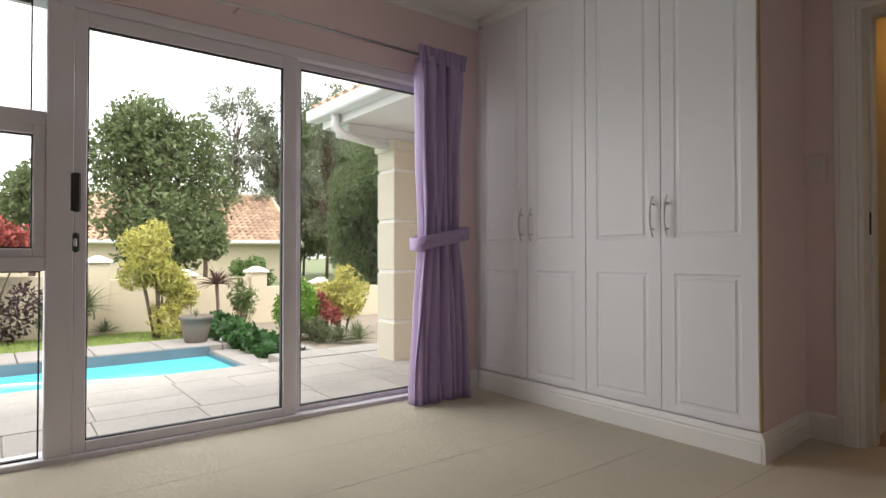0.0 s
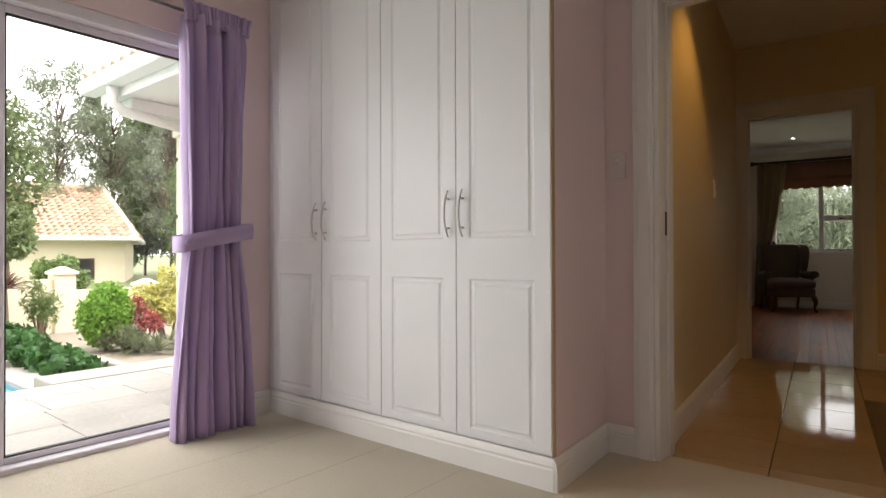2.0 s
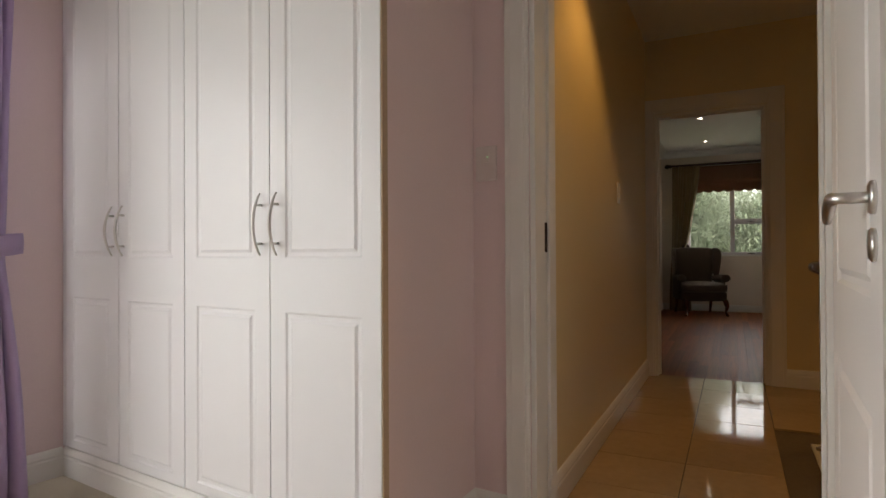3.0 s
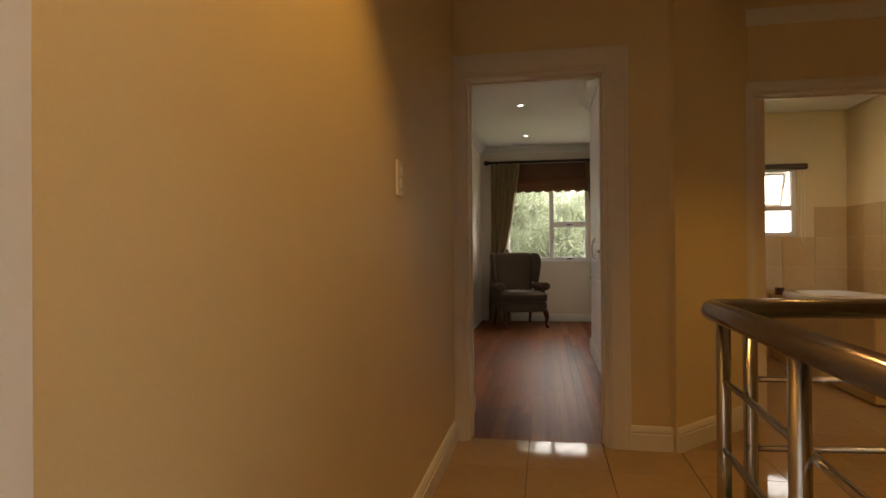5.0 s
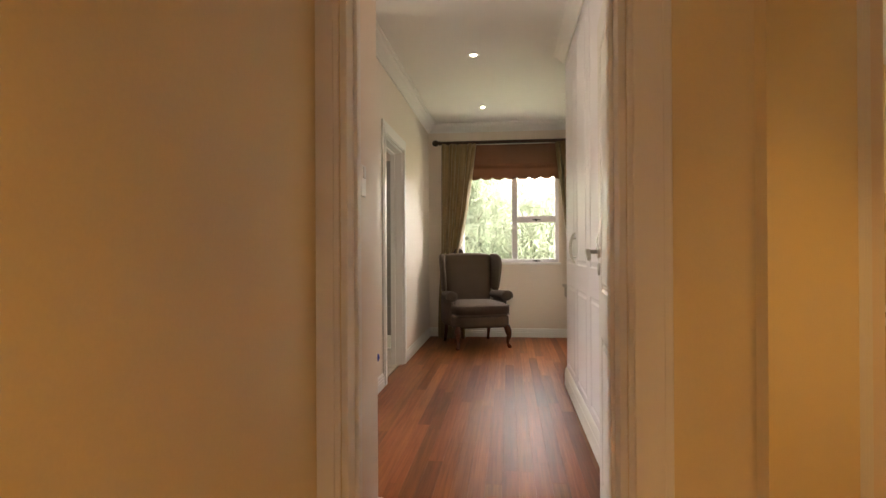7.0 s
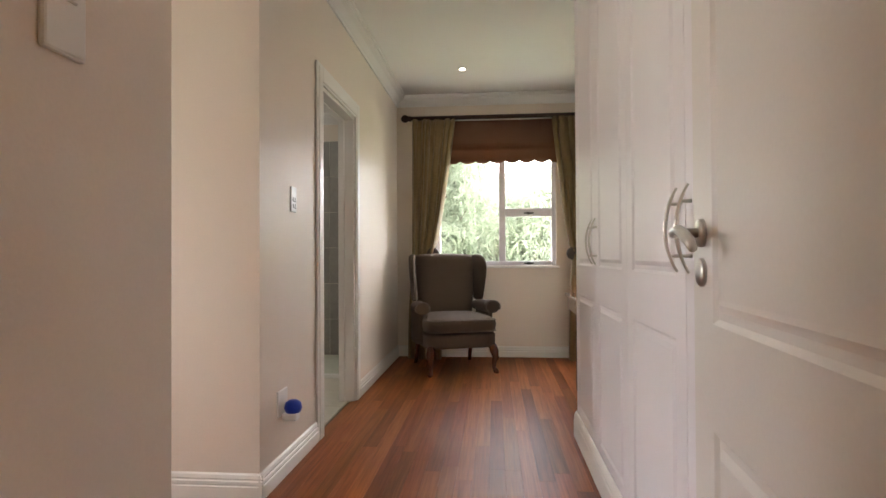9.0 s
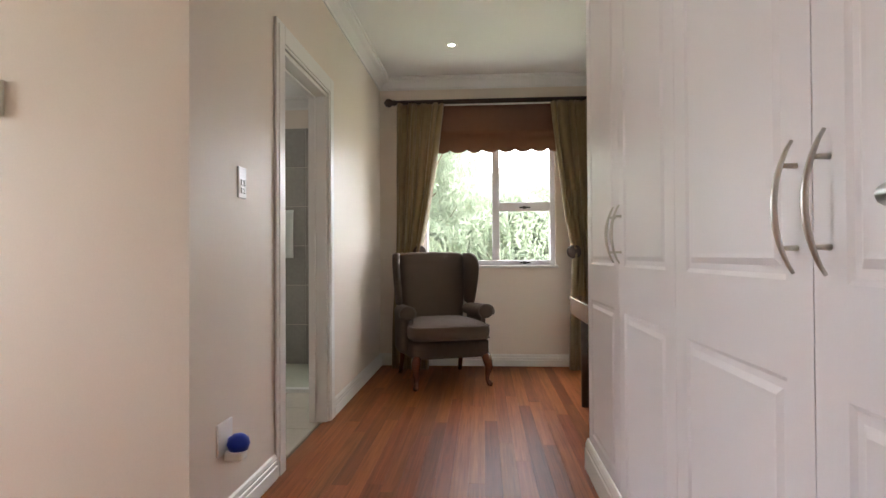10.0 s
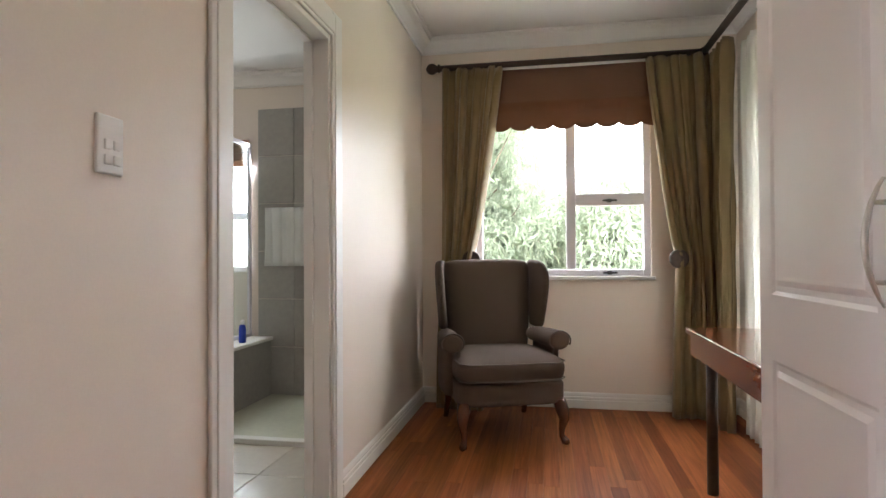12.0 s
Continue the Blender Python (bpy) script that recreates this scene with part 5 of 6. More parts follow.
def roof_side(bm, corners, rows, cols):
    """Rows of rounded tiles over a four-cornered slope: bottom left, bottom right, top right, top left."""
    bl, br, tr, tl = (Vector(c) for c in corners)
    up = (br - bl).cross(tl - bl).normalized()
    if up.z < 0:
        up = -up
    for r in range(rows):
        f0, f1 = r / rows, (r + 1.12) / rows
        a0, b0, a1, b1 = bl.lerp(tl, f0), br.lerp(tr, f0), bl.lerp(tl, min(f1, 1)), br.lerp(tr, min(f1, 1))
        n = max(1, round(cols * (b0 - a0).length / max(0.01, (br - bl).length)))
        for c in range(n):
            ring = []
            for f, lift in ((0.0, 0.0), (0.25, 0.055), (0.5, 0.075), (0.75, 0.055), (1.0, 0.0)):
                u = (c + f) / n
                ring.append((bm.verts.new(a0.lerp(b0, u) + up * (lift + 0.035)), bm.verts.new(a1.lerp(b1, u) + up * lift)))
            for p, q in zip(ring, ring[1:]):
                bm.faces.new((p[0], q[0], q[1], p[1]))
            bm.faces.new([p[0] for p in ring])


def house(m, w, d, base, eave, ridge, label, windows):
    """A hipped house: front along x from -w to 0 at y 0."""
    t = thing("neighbour_house", m, label, "house")
    part("wall", boxed(-w, 0, 0, d, base, eave), PLASTER, t, "cream plastered wall")
    o = 0.45
    inset = d / 2
    e = [(-w - o, -o, eave), (o, -o, eave), (o, d + o, eave), (-w - o, d + o, eave)]
    r = [(-w + inset * 0.9, d / 2, ridge), (-inset * 0.3, d / 2, ridge)]
    bm = bmesh.new()
    rows, cols = 16, max(8, int(w / 0.24))
    roof_side(bm, (e[0], e[1], r[1], r[0]), rows, cols)
    roof_side(bm, (e[1], e[2], r[1], r[1]), rows, int(d / 0.24))
    roof_side(bm, (e[2], e[3], r[0], r[1]), rows, cols)
    roof_side(bm, (e[3], e[0], r[0], r[0]), rows, int(d / 0.24))
    roof = part("roof", bm, ROOFT, t, "terracotta tiled hipped roof")
    bm = bmesh.new()
    v = [bm.verts.new(p) for p in e] + [bm.verts.new(p) for p in r]
    for q in ((0, 1, 5, 4), (1, 2, 5), (2, 3, 4, 5), (3, 0, 4), (0, 1, 2, 3)):
        bm.faces.new([v[i] for i in q])
    part("roof_deck", bm, PLASTER, roof)
    bm = bmesh.new()
    for a, b in ((e[0], e[1]), (e[1], e[2]), (e[2], e[3]), (e[3], e[0])):
        tube(bm, [a, b], 0.085, 8)
    part("gutter", bm, FASCIA, t, "white gutter and fascia")
    bm = bmesh.new()
    for a, b in ((e[1], r[1]), (e[2], r[1]), (r[0], r[1]), (e[0], r[0])):
        tube(bm, [Vector(a) + Vector((0, 0, 0.05)), Vector(b) + Vector((0, 0, 0.06))], 0.09, 8)
    part("ridge_tiles", bm, PLASTER, roof)
    for x, z0, z1, ww in windows:
        wn_ = part("window", boxed(x - ww / 2, x + ww / 2, -0.03, 0.02, z0, z1), RODW, t, "dark framed window")
        part("pane", boxed(x - ww / 2 + 0.07, x + ww / 2 - 0.07, -0.04, -0.028, z0 + 0.07, z1 - 0.07), DARKPANE, wn_)


house(GARDEN @ pose(7.0, 22.4, 0, 0, 0, -26), 12.0, 7.0, -1.6, 1.53, 3.8, "cream neighbouring house with a terracotta hipped roof", [(-5.5, 0.0, 0.8, 0.8), (-1.3, 0.0, 0.8, 0.6), (-8.5, 0.0, 0.8, 1.2)])
house(GARDEN @ pose(0.2, 28.5, 0, 0, 0, 2), 10.0, 7.0, -1.6, 1.9, 3.6, "far cream house with a terracotta roof", [(-3.0, 0.2, 1.3, 1.2)])


# the wing of this house with its eave and column
def wing():
    t = thing("house_wing", ROOM, "white boarded eave with gutter over the patio corner", "eave", kind="structure")
    z = 2.10
    part("soffit", boxed(-0.79, 2.6, 2.30, 4.08, z, z + 0.02), FASCIA, t)
    bm = bmesh.new()
    box(bm, -0.81, -0.79, 2.30, 4.10, z - 0.02, z + 0.17)
    box(bm, -0.79, 2.6, 4.08, 4.10, z - 0.02, z + 0.17)
    part("fascia", bm, FASCIA, t)
    part("beam", boxed(-0.72, 2.6, 3.76, 4.02, z - 0.10, z - 0.001, bevel=0.006), FASCIA, t, "white boxed beam over the column")
    bm = bmesh.new()
    prof = [(0.0, 0.0), (-0.11, 0.0), (-0.12, 0.015), (-0.12, 0.10), (-0.105, 0.11), (-0.105, 0.02), (0.0, 0.012)]
    rings = [[bm.verts.new((-0.812 + a, y, z + 0.05 + h)) for a, h in prof] for y in (2.30, 4.2)]
    for i in range(len(prof)):
        j = (i + 1) % len(prof)
        bm.faces.new((rings[0][i], rings[0][j], rings[1][j], rings[1][i]))
    bm.faces.new(rings[0][::-1])
    bm.faces.new(rings[1])
    part("gutter", bm, FASCIA, t, "white gutter")
    part("downpipe", tube(bmesh.new(), [(-0.86, 3.75, z + 0.06), (-0.86, 3.75, z - 0.07), (-0.78, 3.75, z - 0.12), (-0.30, 3.78, z - 0.17)], 0.04, 12), FASCIA, t, "white downpipe elbow", True)
    bm = bmesh.new()
    roof_side(bm, ((-0.87, 4.2, z + 0.10), (-0.87, 2.25, z + 0.10), (2.6, 0.6, z + 1.82), (2.6, 4.2, z + 1.82)), 14, 12)
    part("roof", bm, ROOFT, t, "terracotta roof tiles")
    bm = boxed(-0.88, 2.6, 2.30, 4.18, z + 0.085, z + 0.10)
    part("roof_deck", bm, FASCIA, t)
    part("wall", boxed(0.36, 0.5, 2.292, 4.0, GZ - 0.1, z), COLUMN, t, "cream plastered wing wall")


wing()
t = thing("patio_column", ROOM @ pose(-0.03, 3.89, GZ), "square cream plastered column with white bands", "column", kind="structure")
zs = [-0.02, 0.365, 0.845, 1.33, 1.815, 2.095]
for i, (a, b) in enumerate(zip(zs, zs[1:])):
    part("block", boxed(-0.215, 0.175, -0.15, 0.15, a + (0.015 if i else 0), b - 0.015, bevel=0.006), COLUMN, t)
for z in zs[1:-1]:
    part("band", boxed(-0.203, 0.163, -0.138, 0.138, z - 0.0152, z + 0.0152), BAND, t, "recessed white band")
part("capital", boxed(-0.24, 0.20, -0.175, 0.175, 2.0, 2.098, bevel=0.01), COLUMN, t)


# ---- plants ----
def leaves(name, material, parent, clumps, count, size, seed, slim=0.45, droop=0.0, shell=0.55, flat=1.0):
    """A crown: many small pointed leaves scattered through clumps (x, y, z, radius)."""
    rng = np.random.default_rng(seed)
    c = np.array(clumps, float)
    w = c[:, 3] ** 2
    pick = rng.choice(len(c), count, p=w / w.sum())
    d = rng.normal(size=(count, 3))
    d /= np.linalg.norm(d, axis=1)[:, None]
    r = c[pick, 3] * (shell + (1.12 - shell) * rng.random(count) ** 0.6)
    r *= 0.82 + 0.3 * rng.random(count)
    p = c[pick, :3] + d * r[:, None] * np.array([1, 1, flat])
    a = rng.normal(size=(count, 3)) + d * 0.6
    a[:, 2] -= droop
    a /= np.linalg.norm(a, axis=1)[:, None]
    s = np.cross(a, rng.normal(size=(count, 3)))
    s /= np.linalg.norm(s, axis=1)[:, None]
    ln = size * (0.6 + 0.8 * rng.random(count))[:, None]
    n = np.cross(a, s)
    bend = n * ln * 0.12
    v = np.stack([p - a * ln * 0.5, p + s * ln * slim * 0.5 - bend, p + a * ln * 0.5, p - s * ln * slim * 0.5 - bend], 1).reshape(-1, 3)
    me = bpy.data.meshes.new(name)
    me.vertices.add(count * 4)
    me.vertices.foreach_set("co", v.ravel())
    idx = np.arange(count)[:, None] * 4
    tri = np.concatenate([idx + np.array([[0, 1, 2]]), idx + np.array([[0, 2, 3]])], 1).reshape(-1)
    me.loops.add(count * 6)
    me.loops.foreach_set("vertex_index", tri)
    me.polygons.add(count * 2)
    me.polygons.foreach_set("loop_start", np.arange(0, count * 6, 3))
    me.update(calc_edges=True)
    me.validate()
    me.materials.append(material)
    ob = new(name, me)
    ob.parent = parent
    return ob


def blobs(rnd, cx, cy, cz, rx, ry, rz, n, r):
    out = []
    while len(out) < n:
        x, y, z = (rnd.uniform(-1, 1) for _ in range(3))
        if x * x + y * y + z * z < 1:
            out.append((cx + x * rx, cy + y * ry, cz + z * rz, r * rnd.uniform(0.6, 1.3)))
    return out


def tree(m, label, material, height, spread, crown_from, count, size, seed, n=26, r=0.55, droop=0.0, slim=0.45, trunk=0.13, shell=0.5, category="tree", bottom=0.0):
    rnd = random.Random(seed)
    t = thing("tree", m, label, category)
    cz = (height + crown_from) / 2
    cl = blobs(rnd, 0, 0, cz, spread, spread, (height - crown_from) / 2, n, r)
    bm = bmesh.new()
    tube(bm, [(0, 0, bottom), (0.05 * spread, 0.02, bottom + (cz - bottom) * 0.5), (-0.04 * spread, 0.05, cz), (0, 0, height - 0.25 * (height - cz))], [trunk, trunk * 0.8, trunk * 0.5, trunk * 0.15], 9)
    for x, y, z, q in cl:
        z0 = max(bottom + 0.3 * (cz - bottom), z - 0.45 * (height - crown_from) * rnd.uniform(0.4, 0.9))
        mid = (x * 0.45 + rnd.uniform(-0.1, 0.1) * spread, y * 0.45, (z + z0) / 2)
        tube(bm, [(0, 0, z0), mid, (x, y, z)], [trunk * 0.35, trunk * 0.22, trunk * 0.07], 6)
    part("trunk", bm, BARK, t, "grey-brown branching trunk", True)
    leaves("crown", material, t, cl, count, size, seed, slim, droop, shell)
    return t


def shrub(name, m, label, material, clumps, count, size, seed, slim=0.4, droop=0.0, stems=5, shell=0.45, category="shrub"):
    t = thing(name, m, label, category)
    rnd = random.Random(seed)
    bm = bmesh.new()
    for x, y, z, r in clumps[:max(stems, 1)]:
        tube(bm, [(x * 0.2, y * 0.2, -0.02), (x * 0.6, y * 0.6, z * 0.5), (x, y, z)], [0.018, 0.012, 0.005], 6)
    part("stems", bm, BARK, t, "thin woody stems", True)
    leaves("foliage", material, t, clumps, count, size, seed, slim, droop, shell)
    return t


def rosette(name, m, label, material, count, length, width, seed, up=0.6, z=0.0, stem=0.0, category="plant"):
    """Sword-shaped leaves fanning from a crown."""
    rnd = random.Random(seed)
    t = thing(name, m, label, category)
    bm = bmesh.new()
    for k in range(count):
        a = rnd.uniform(0, 2 * math.pi)
        lift = rnd.uniform(-0.35 + up * 0.4, up + 0.5)
        ln = length * rnd.uniform(0.7, 1.1)
        d = Vector((math.cos(a) * math.cos(lift), math.sin(a) * math.cos(lift), math.sin(lift)))
        s = Vector((-math.sin(a), math.cos(a), 0)) * width / 2
        p = Vector((0, 0, z))
        pts = [p + d * ln * f + Vector((0, 0, -0.28 * ln * f * f)) for f in (0, 0.35, 0.7, 1.0)]
        wv = [0.7, 1.0, 0.7, 0.08]
        row = [(bm.verts.new(q - s * f), bm.verts.new(q + Vector((0, 0, -0.25 * width * f))), bm.verts.new(q + s * f)) for q, f in zip(pts, wv)]
        for u, v in zip(row, row[1:]):
            bm.faces.new((u[0], u[1], v[1], v[0]))
            bm.faces.new((u[1], u[2], v[2], v[1]))
    part("leaves", bm, material, t)
    if stem:
        part("stem", tube(bmesh.new(), [(0, 0, z - stem), (0.02, 0, z - stem * 0.5), (0, 0, z)], [0.03, 0.022, 0.025], 8), BARK, t, "", True)
    return t


def R(x, y, z=GZ - 0.03):
    return GARDEN @ pose(x, y, z)


# beyond the garden wall
tree(R(0.18, 14.4), "dense broad-leaved tree behind the garden wall", LEAF_DARK, 4.75, 1.25, 0.2, 22000, 0.14, 11, 46, 0.58, trunk=0.16)
tree(R(0.75, 12.9), "bushy low tree beside the broad tree", LEAF_DARK, 2.3, 0.35, 0.9, 2600, 0.13, 12, 9, 0.3, trunk=0.06)
tree(R(-2.3, 16.6), "green tree rising behind the far hedge", LEAF_DARK, 3.7, 0.5, 0.8, 4500, 0.15, 26, 14, 0.42, trunk=0.09)
tree(R(6.3, 27.1), "tall airy gum tree far behind the house", LEAF_GUM, 9.6, 1.9, 2.4, 6500, 0.20, 43, 90, 0.36, droop=0.6, slim=0.3, trunk=0.075)
tree(R(8.4, 27.0), "tall airy gum tree far behind the house", LEAF_GUM, 9.2, 1.6, 2.2, 5500, 0.20, 44, 80, 0.34, droop=0.6, slim=0.3, trunk=0.075)
tree(R(9.6, 24.0), "tall gum tree with bare lower branches", LEAF_GUM, 9.4, 1.8, 2.0, 6500, 0.20, 15, 90, 0.34, droop=0.6, slim=0.3, trunk=0.08)
for k, (x, y, h) in enumerate(((7.3, 16.3, 5.6), (7.6, 14.0, 6.0), (8.4, 18.0, 6.2), (9.8, 15.0, 6.5), (9.2, 19.8, 5.8))):
    tree(R(x, y), "soft feathery casuarina tree behind the wall", LEAF_SOFT, h, 1.15, -0.2, 17000, 0.26, 20 + k, 34, 0.65, droop=1.1, slim=0.10, trunk=0.07)

for k, (x, y, h) in enumerate(((11.0, 29.5, 9.6), (13.0, 28.6, 10.4), (14.6, 30.0, 10.6))):
    tree(R(x, y), "tall soft casuarina tree far behind the house", LEAF_SOFT, h, 1.7, 0.5, 15000, 0.42, 27 + k, 40, 0.85, droop=1.1, slim=0.10, trunk=0.07)

# along the wall
rnd = random.Random(4)
shrub("yellow_shrub", R(-1.50, 7.1), "tall yellow-green variegated shrub by the garden wall", LEAF_YEL, blobs(rnd, -0.12, 0, 1.02, 0.32, 0.28, 0.36, 13, 0.17) + blobs(rnd, 0.16, 0, 0.45, 0.22, 0.2, 0.40, 9, 0.15), 6500, 0.09, 31, 0.22)
shrub("yellow_shrub", R(0.62, 6.2), "yellow-green shrub beside the patio column", LEAF_YEL, blobs(rnd, 0, 0, 0.55, 0.28, 0.22, 0.28, 14, 0.15), 3000, 0.085, 32, 0.25)
shrub("red_shrub", R(0.05, 5.75), "dull red-leaved shrub in the flower bed", LEAF_RED, blobs(rnd, 0, 0, 0.34, 0.22, 0.16, 0.18, 10, 0.09), 900, 0.07, 33, 0.3)
shrub("red_shrub", R(-3.35, 7.7), "rounded bright red shrub along the wall", LEAF_RED, blobs(rnd, 0, 0, 1.18, 0.62, 0.22, 0.2, 26, 0.18), 5000, 0.09, 34, 0.35)
shrub("hedge", R(-3.4, 7.45), "dark plum-leaved low hedge along the lawn", LEAF_PLUM, blobs(rnd, -0.6, 0, 0.40, 1.35, 0.25, 0.34, 60, 0.22), 12000, 0.075, 35, 0.45)
shrub("clipped_shrub", R(-0.22, 5.85), "egg-shaped clipped lime-green shrub", LEAF_LIME, [(0, 0, 0.26, 0.19), (0, 0, 0.42, 0.235), (0.02, 0, 0.56, 0.18), (-0.02, 0.02, 0.36, 0.235)], 6500, 0.05, 36, 0.5, shell=0.75)
shrub("bamboo_shrub", R(-0.35, 7.4), "thin wispy green shrub against the wall", LEAF_MID, blobs(rnd, 0, 0, 0.45, 0.13, 0.1, 0.34, 12, 0.10), 1000, 0.075, 37, 0.16, droop=0.5, stems=8)
shrub("leafy_shrub", R(0.5, 9.3, -0.3), "fresh green shrub rising behind the wall", LEAF_MID, blobs(rnd, 0, 0, 0.85, 0.28, 0.2, 0.30, 14, 0.16), 2600, 0.09, 38)
shrub("wispy_shrub", R(-2.45, 7.5), "arching grey-green shrub against the wall", LEAF_GREY, blobs(rnd, 0, 0, 0.36, 0.20, 0.15, 0.28, 12, 0.14), 900, 0.13, 39, 0.1, droop=0.9)
for k in range(7):
    f = k / 6
    shrub("ivy", R(-0.86 - 0.10 * math.sin(3 * f), 4.78 + 1.95 * f), "glossy dark green ivy spilling beside the pool coping", LEAF_IVY, blobs(rnd, 0, 0, 0.06 + 0.10 * f, 0.20, 0.20, 0.08, 12, 0.10), 900, 0.075, 50 + k, 0.85, stems=3, category="ivy")
rosette("yucca", R(-2.28, 7.35), "arching grey-green yucca on a short stem", LEAF_GREY, 90, 0.44, 0.02, 60, 0.9, 0.42, 0.42)
rosette("cordyline", R(-0.72, 7.35), "bronze spiky cordyline on a bare stem", LEAF_BRONZE, 85, 0.36, 0.022, 61, 0.9, 0.66, 0.66)
rosette("cordyline", R(-0.72, 7.2), "low bronze spiky cordyline", LEAF_BRONZE, 40, 0.26, 0.022, 62, 1.0, 0.12, 0.12)
for k, (x, y) in enumerate(((0.02, 5.2), (0.22, 5.1), (-0.12, 5.35), (0.36, 5.4))):
    rosette("strap_plant", R(x, y), "silver-green strap-leaved clump at the bed's edge", LEAF_GREY, 70, 0.30, 0.014, 65 + k, 1.0, 0.06)
rosette("strap_plant", R(-2.0, 7.75), "dark strap-leaved clump under the wall", LEAF_GREY, 60, 0.26, 0.016, 71, 1.0, 0.06)
shrub("bed_plants", R(-0.10, 5.55), "straggling grey-green undergrowth in the flower bed", LEAF_GREY, blobs(rnd, 0.05, 0, 0.16, 0.35, 0.22, 0.12, 12, 0.1), 1300, 0.09, 73, 0.12)

t = thing("plant_pot", GARDEN @ pose(-1.40, 5.88, -0.04), "large brown-grey clay pot with a sparse plant", "plant pot")
bm = lathe(bmesh.new(), [(0.105, 0), (0.115, 0.01), (0.15, 0.17), (0.16, 0.25), (0.178, 0.255), (0.18, 0.29), (0.165, 0.295), (0.155, 0.27), (0.02, 0.26)], seg=28)
part("pot", bm, POT, t, "", True)
rosette("pot_plant", GARDEN @ pose(-1.40, 5.88, 0.215), "sparse grey spiky plant in the pot", LEAF_GREY, 34, 0.17, 0.012, 75, 1.0, 0.0)
t = thing("garden_light", GARDEN @ pose(-1.17, 5.72, -0.04), "small white garden light on the coping", "garden light")
part("globe", lathe(bmesh.new(), [(0.012, 0), (0.022, 0.015), (0.022, 0.03), (0.010, 0.045)], seg=14), BAND, t, "", True)
t = thing("low_kerb", GARDEN @ pose(-0.3, 4.9, GZ), "low grey kerb along the flower bed", "kerb")
part("kerb", boxed(-0.32, -0.22, -0.45, 0.55, -0.05, 0.05, bevel=0.01), COPING, t)

# grass near the pool
rng = np.random.default_rng(3)
n = 16000
px, py = rng.uniform(-6.0, -1.3, n), rng.uniform(6.27, 7.9, n)
h = rng.uniform(0.02, 0.05, n)
a = rng.uniform(0, 6.28, n)
lean = rng.normal(0, 0.012, (n, 2))
v = np.zeros((n, 3, 3))
v[:, 0] = np.stack([px - 0.004 * np.cos(a), py - 0.004 * np.sin(a), np.full(n, GZ - 0.03)], 1)
v[:, 1] = np.stack([px + 0.004 * np.cos(a), py + 0.004 * np.sin(a), np.full(n, GZ - 0.03)], 1)
v[:, 2] = np.stack([px + lean[:, 0], py + lean[:, 1], GZ - 0.03 + h], 1)
me = bpy.data.meshes.new("grass")
me.from_pydata(v.reshape(-1, 3).tolist(), [], np.arange(n * 3).reshape(-1, 3).tolist())
me.materials.append(BLADE)
gr = new("grass", me)
gr.matrix_world = GARDEN
tagged(gr, "short mown bright green grass", "grass", "", "stuff")

# trees outside the second bedroom
for k, (x, y, h, sp) in enumerate(((19.0, 1.7, 5.6, 1.6), (18.5, -0.7, 3.0, 1.3), (22.5, 1.4, 5.4, 1.9), (20.5, -3.2, 2.9, 1.5), (22.5, 5.5, 5.6, 1.8), (19.5, 4.2, 4.6, 1.4))):
    tree(pose(x, y, -0.61), "soft feathery garden tree outside the window", LEAF_HAZED, h, sp, 0.1, 30000, 0.20, 80 + k, 44, 0.55, droop=1.4, slim=0.07, trunk=0.08)


# ---- pieces of floors and walls ----
def pieces(parent, name, mesh, places, material=None):
    for p in places:
        ob = new(name, mesh)
        ob.parent = parent
        ob.location = p


def slab_mesh(name, w, d, h, material, bevel=0.003):
    """A thin slab with its top at z 0 and a small arris."""
    me = bpy.data.meshes.new(name)
    b = bevel
    lo = [(-w / 2, -d / 2, -h), (w / 2, -d / 2, -h), (w / 2, d / 2, -h), (-w / 2, d / 2, -h)]
    mid = [(x, y, -b) for x, y, _ in lo]
    top = [(x - math.copysign(b, x), y - math.copysign(b, y), 0) for x, y, _ in lo]
    me.from_pydata(lo + mid + top, [], [(i, (i + 1) % 4, 4 + (i + 1) % 4, 4 + i) for i in range(4)] + [(4 + i, 4 + (i + 1) % 4, 8 + (i + 1) % 4, 8 + i) for i in range(4)] + [(8, 9, 10, 11), (3, 2, 1, 0)])
    me.materials.append(material)
    return me


# landing tiles
S = 0.40
tile = slab_mesh("tile", S - 0.004, S - 0.004, 0.011, TILE, 0.0015)
fl = bpy.data.objects["floor_landing"]
spots = []
for i in range(-2, 8):
    for j in range(8):
        x, y = 6.20 - S * i, 0.35 - S * j
        if (i >= 0 or y < -0.6) and (y > -0.3 or x - S / 2 > 4.95):
            spots.append((x, y, 0))
pieces(fl, "tile", tile, spots)

# laminate planks
rnd = random.Random(7)
fl = bpy.data.objects["floor_second_bedroom"]
W = 0.076
plank = {L: slab_mesh("plank", L - 0.0004, W - 0.0004, 0.011, PLANK, 0.0004) for L in (0.9, 1.3, 1.8)}
y = -1.15 + W / 2
while y < 1.03:
    x = 6.40 - rnd.uniform(0, 0.8)
    while x < 11.95:
        L = rnd.choice((0.9, 1.3, 1.8))
        x0, x1 = max(x, 6.39), min(x + L, 11.98)
        if x1 - x0 > 0.05 and not (x1 < 9.5 and y < -0.55):
            ob = new("plank", plank[L])
            ob.parent = fl
            ob.location, ob.scale = ((x0 + x1) / 2, y, 0), ((x1 - x0) / L, 1, 1)
        x += L
    y += W
bay = slab_mesh("plank", 1.54, W - 0.0008, 0.011, PLANK, 0.0008)
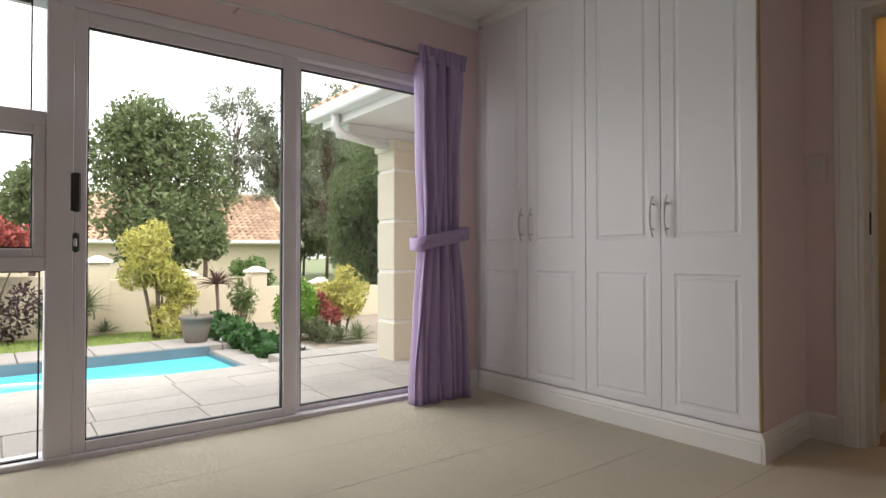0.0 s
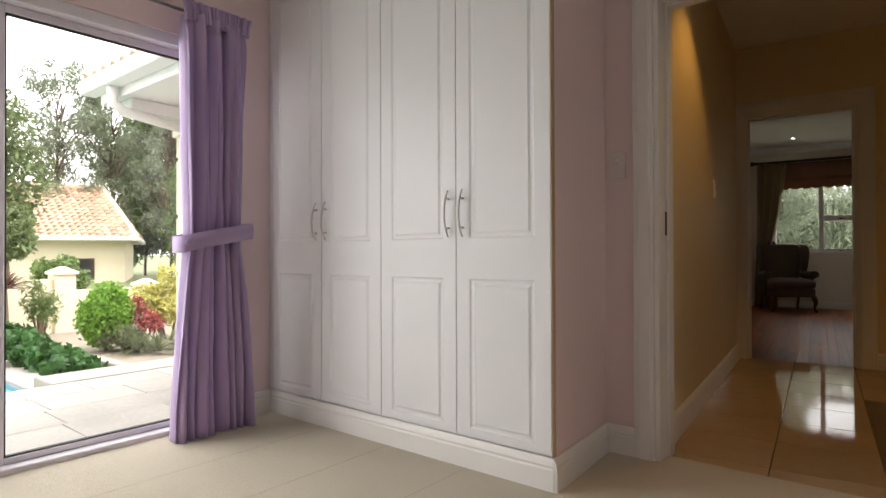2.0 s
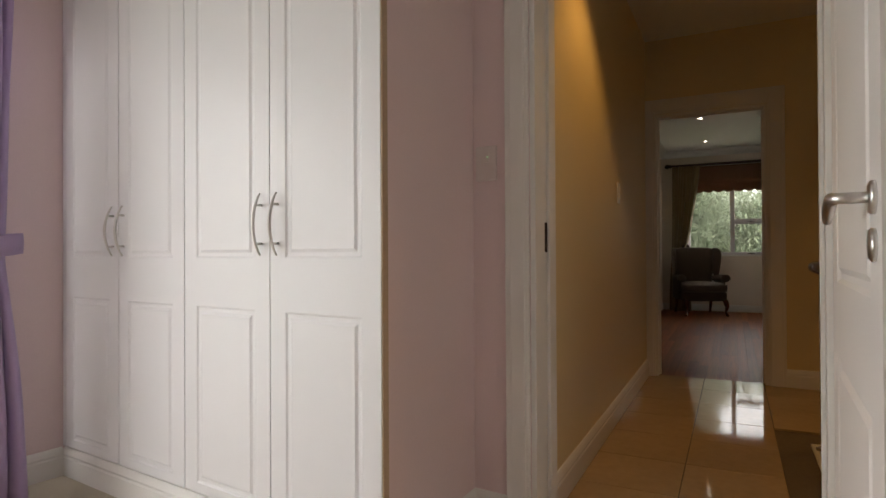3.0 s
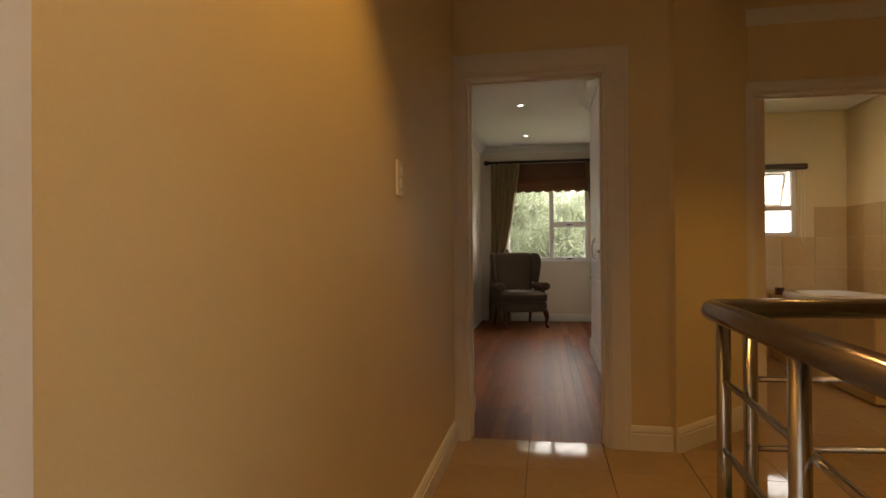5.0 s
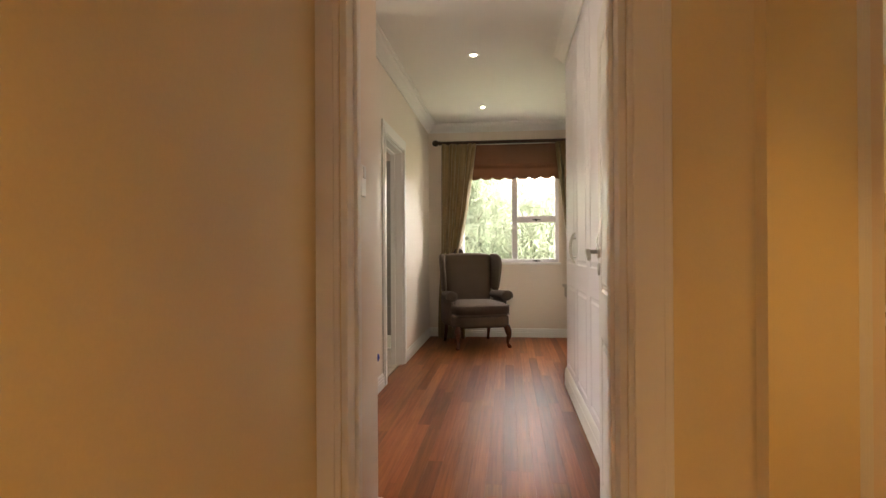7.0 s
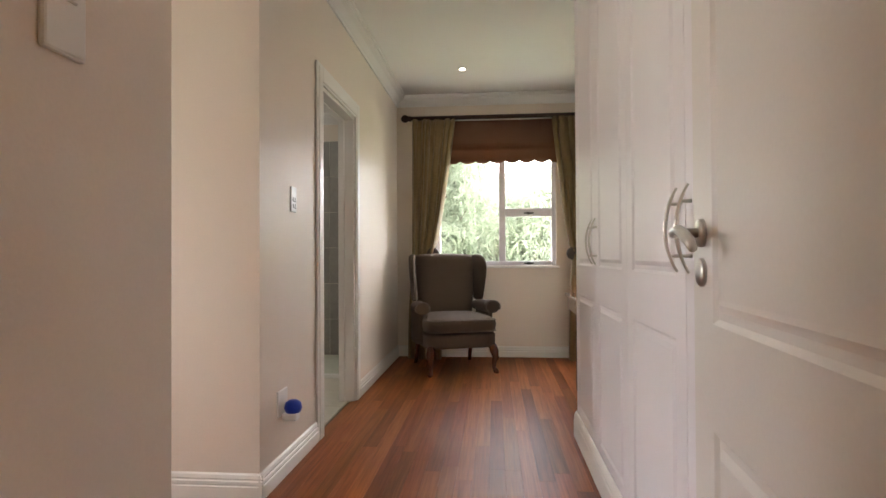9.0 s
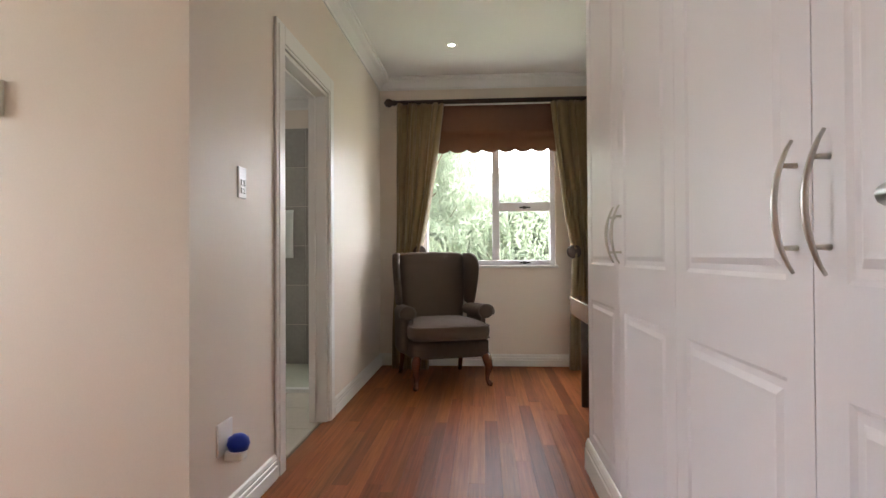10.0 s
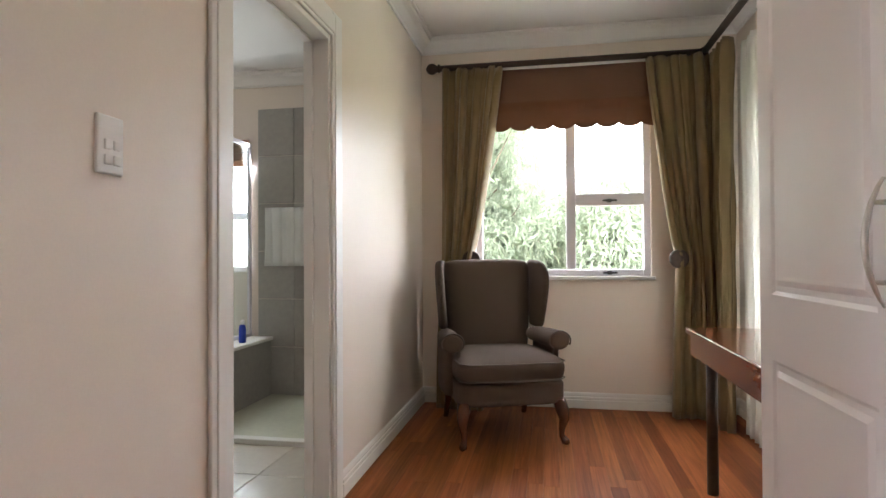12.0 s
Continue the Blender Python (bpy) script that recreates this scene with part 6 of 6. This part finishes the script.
while y < 3.6:
    ob = new("plank", bay)
    ob.parent = fl
    ob.location = (7.70, y, 0)
    y += W

# en-suite floor and wall tiles
fl = bpy.data.objects["floor_ensuite"]
tile = slab_mesh("tile", 0.446, 0.446, 0.011, FLOORT, 0.0015)
pieces(fl, "tile", tile, [(8.85 + 0.45 * i, 1.30 + 0.45 * j, 0) for i in range(5) for j in range(5) if 8.85 + 0.45 * i < 10.84])
wl_ = bpy.data.objects["wall_ensuite_east"]
me = slab_mesh("wall_tile", 0.296, 0.366, 0.010, GREYTILE, 0.0015)
for j in range(4):
    for k in range(6):
        ob = new("wall_tile", me)
        ob.parent = wl_
        ob.matrix_local = Matrix.Translation((11.938, 1.29 + 0.30 * j, 0.19 + 0.37 * k)) @ Matrix.Rotation(radians(-90), 4, "Y") @ Matrix.Rotation(radians(90), 4, "Z")
# bathroom wainscot
for nm, n_, fn in (("wall_bath_east", 6, lambda j, k: Matrix.Translation((9.388, -2.75 + 0.30 * j, 0.14 + 0.30 * k)) @ Matrix.Rotation(radians(-90), 4, "Y")), ("wall_bath_south", 8, lambda j, k: Matrix.Translation((9.24 - 0.30 * j, -2.888, 0.14 + 0.30 * k)) @ Matrix.Rotation(radians(-90), 4, "X"))):
    me = slab_mesh("wall_tile", 0.297, 0.297, 0.010, WALLTILE, 0.0015)
    for j in range(n_):
        for k in range(5):
            yy = -2.75 + 0.30 * j
            if nm == "wall_bath_east" and k == 4 and -2.6 < yy < -1.85:
                continue
            ob = new("wall_tile", me)
            ob.parent = bpy.data.objects[nm]
            ob.matrix_local = fn(j, k)

# patio pavers
pv = bpy.data.objects["pavement"]
rnd = random.Random(12)
sizes = (0.42, 0.60, 0.80)
pm = {s: slab_mesh("paver", s - 0.006, 0.409, 0.05, PAVER, 0.003) for s in sizes}
y = 2.31 + 0.2
while y < 4.30:
    x = -6.6 - rnd.uniform(0, 0.4)
    while x < 0.3:
        s = rnd.choice(sizes)
        ob = new("paver", pm[s])
        ob.parent = pv
        ob.location = (x + s / 2, y, GZ + rnd.uniform(-0.003, 0.002))
        ob.rotation_euler = (rnd.uniform(-0.003, 0.003), rnd.uniform(-0.003, 0.003), 0)
        x += s
    y += 0.415
ps = bpy.data.objects["pavement_strip"]
for k in range(5):
    ob = new("paver", pm[0.60])
    ob.parent = ps
    ob.location = (-0.74 + 0.60 * k, 4.62, GZ - 0.001)
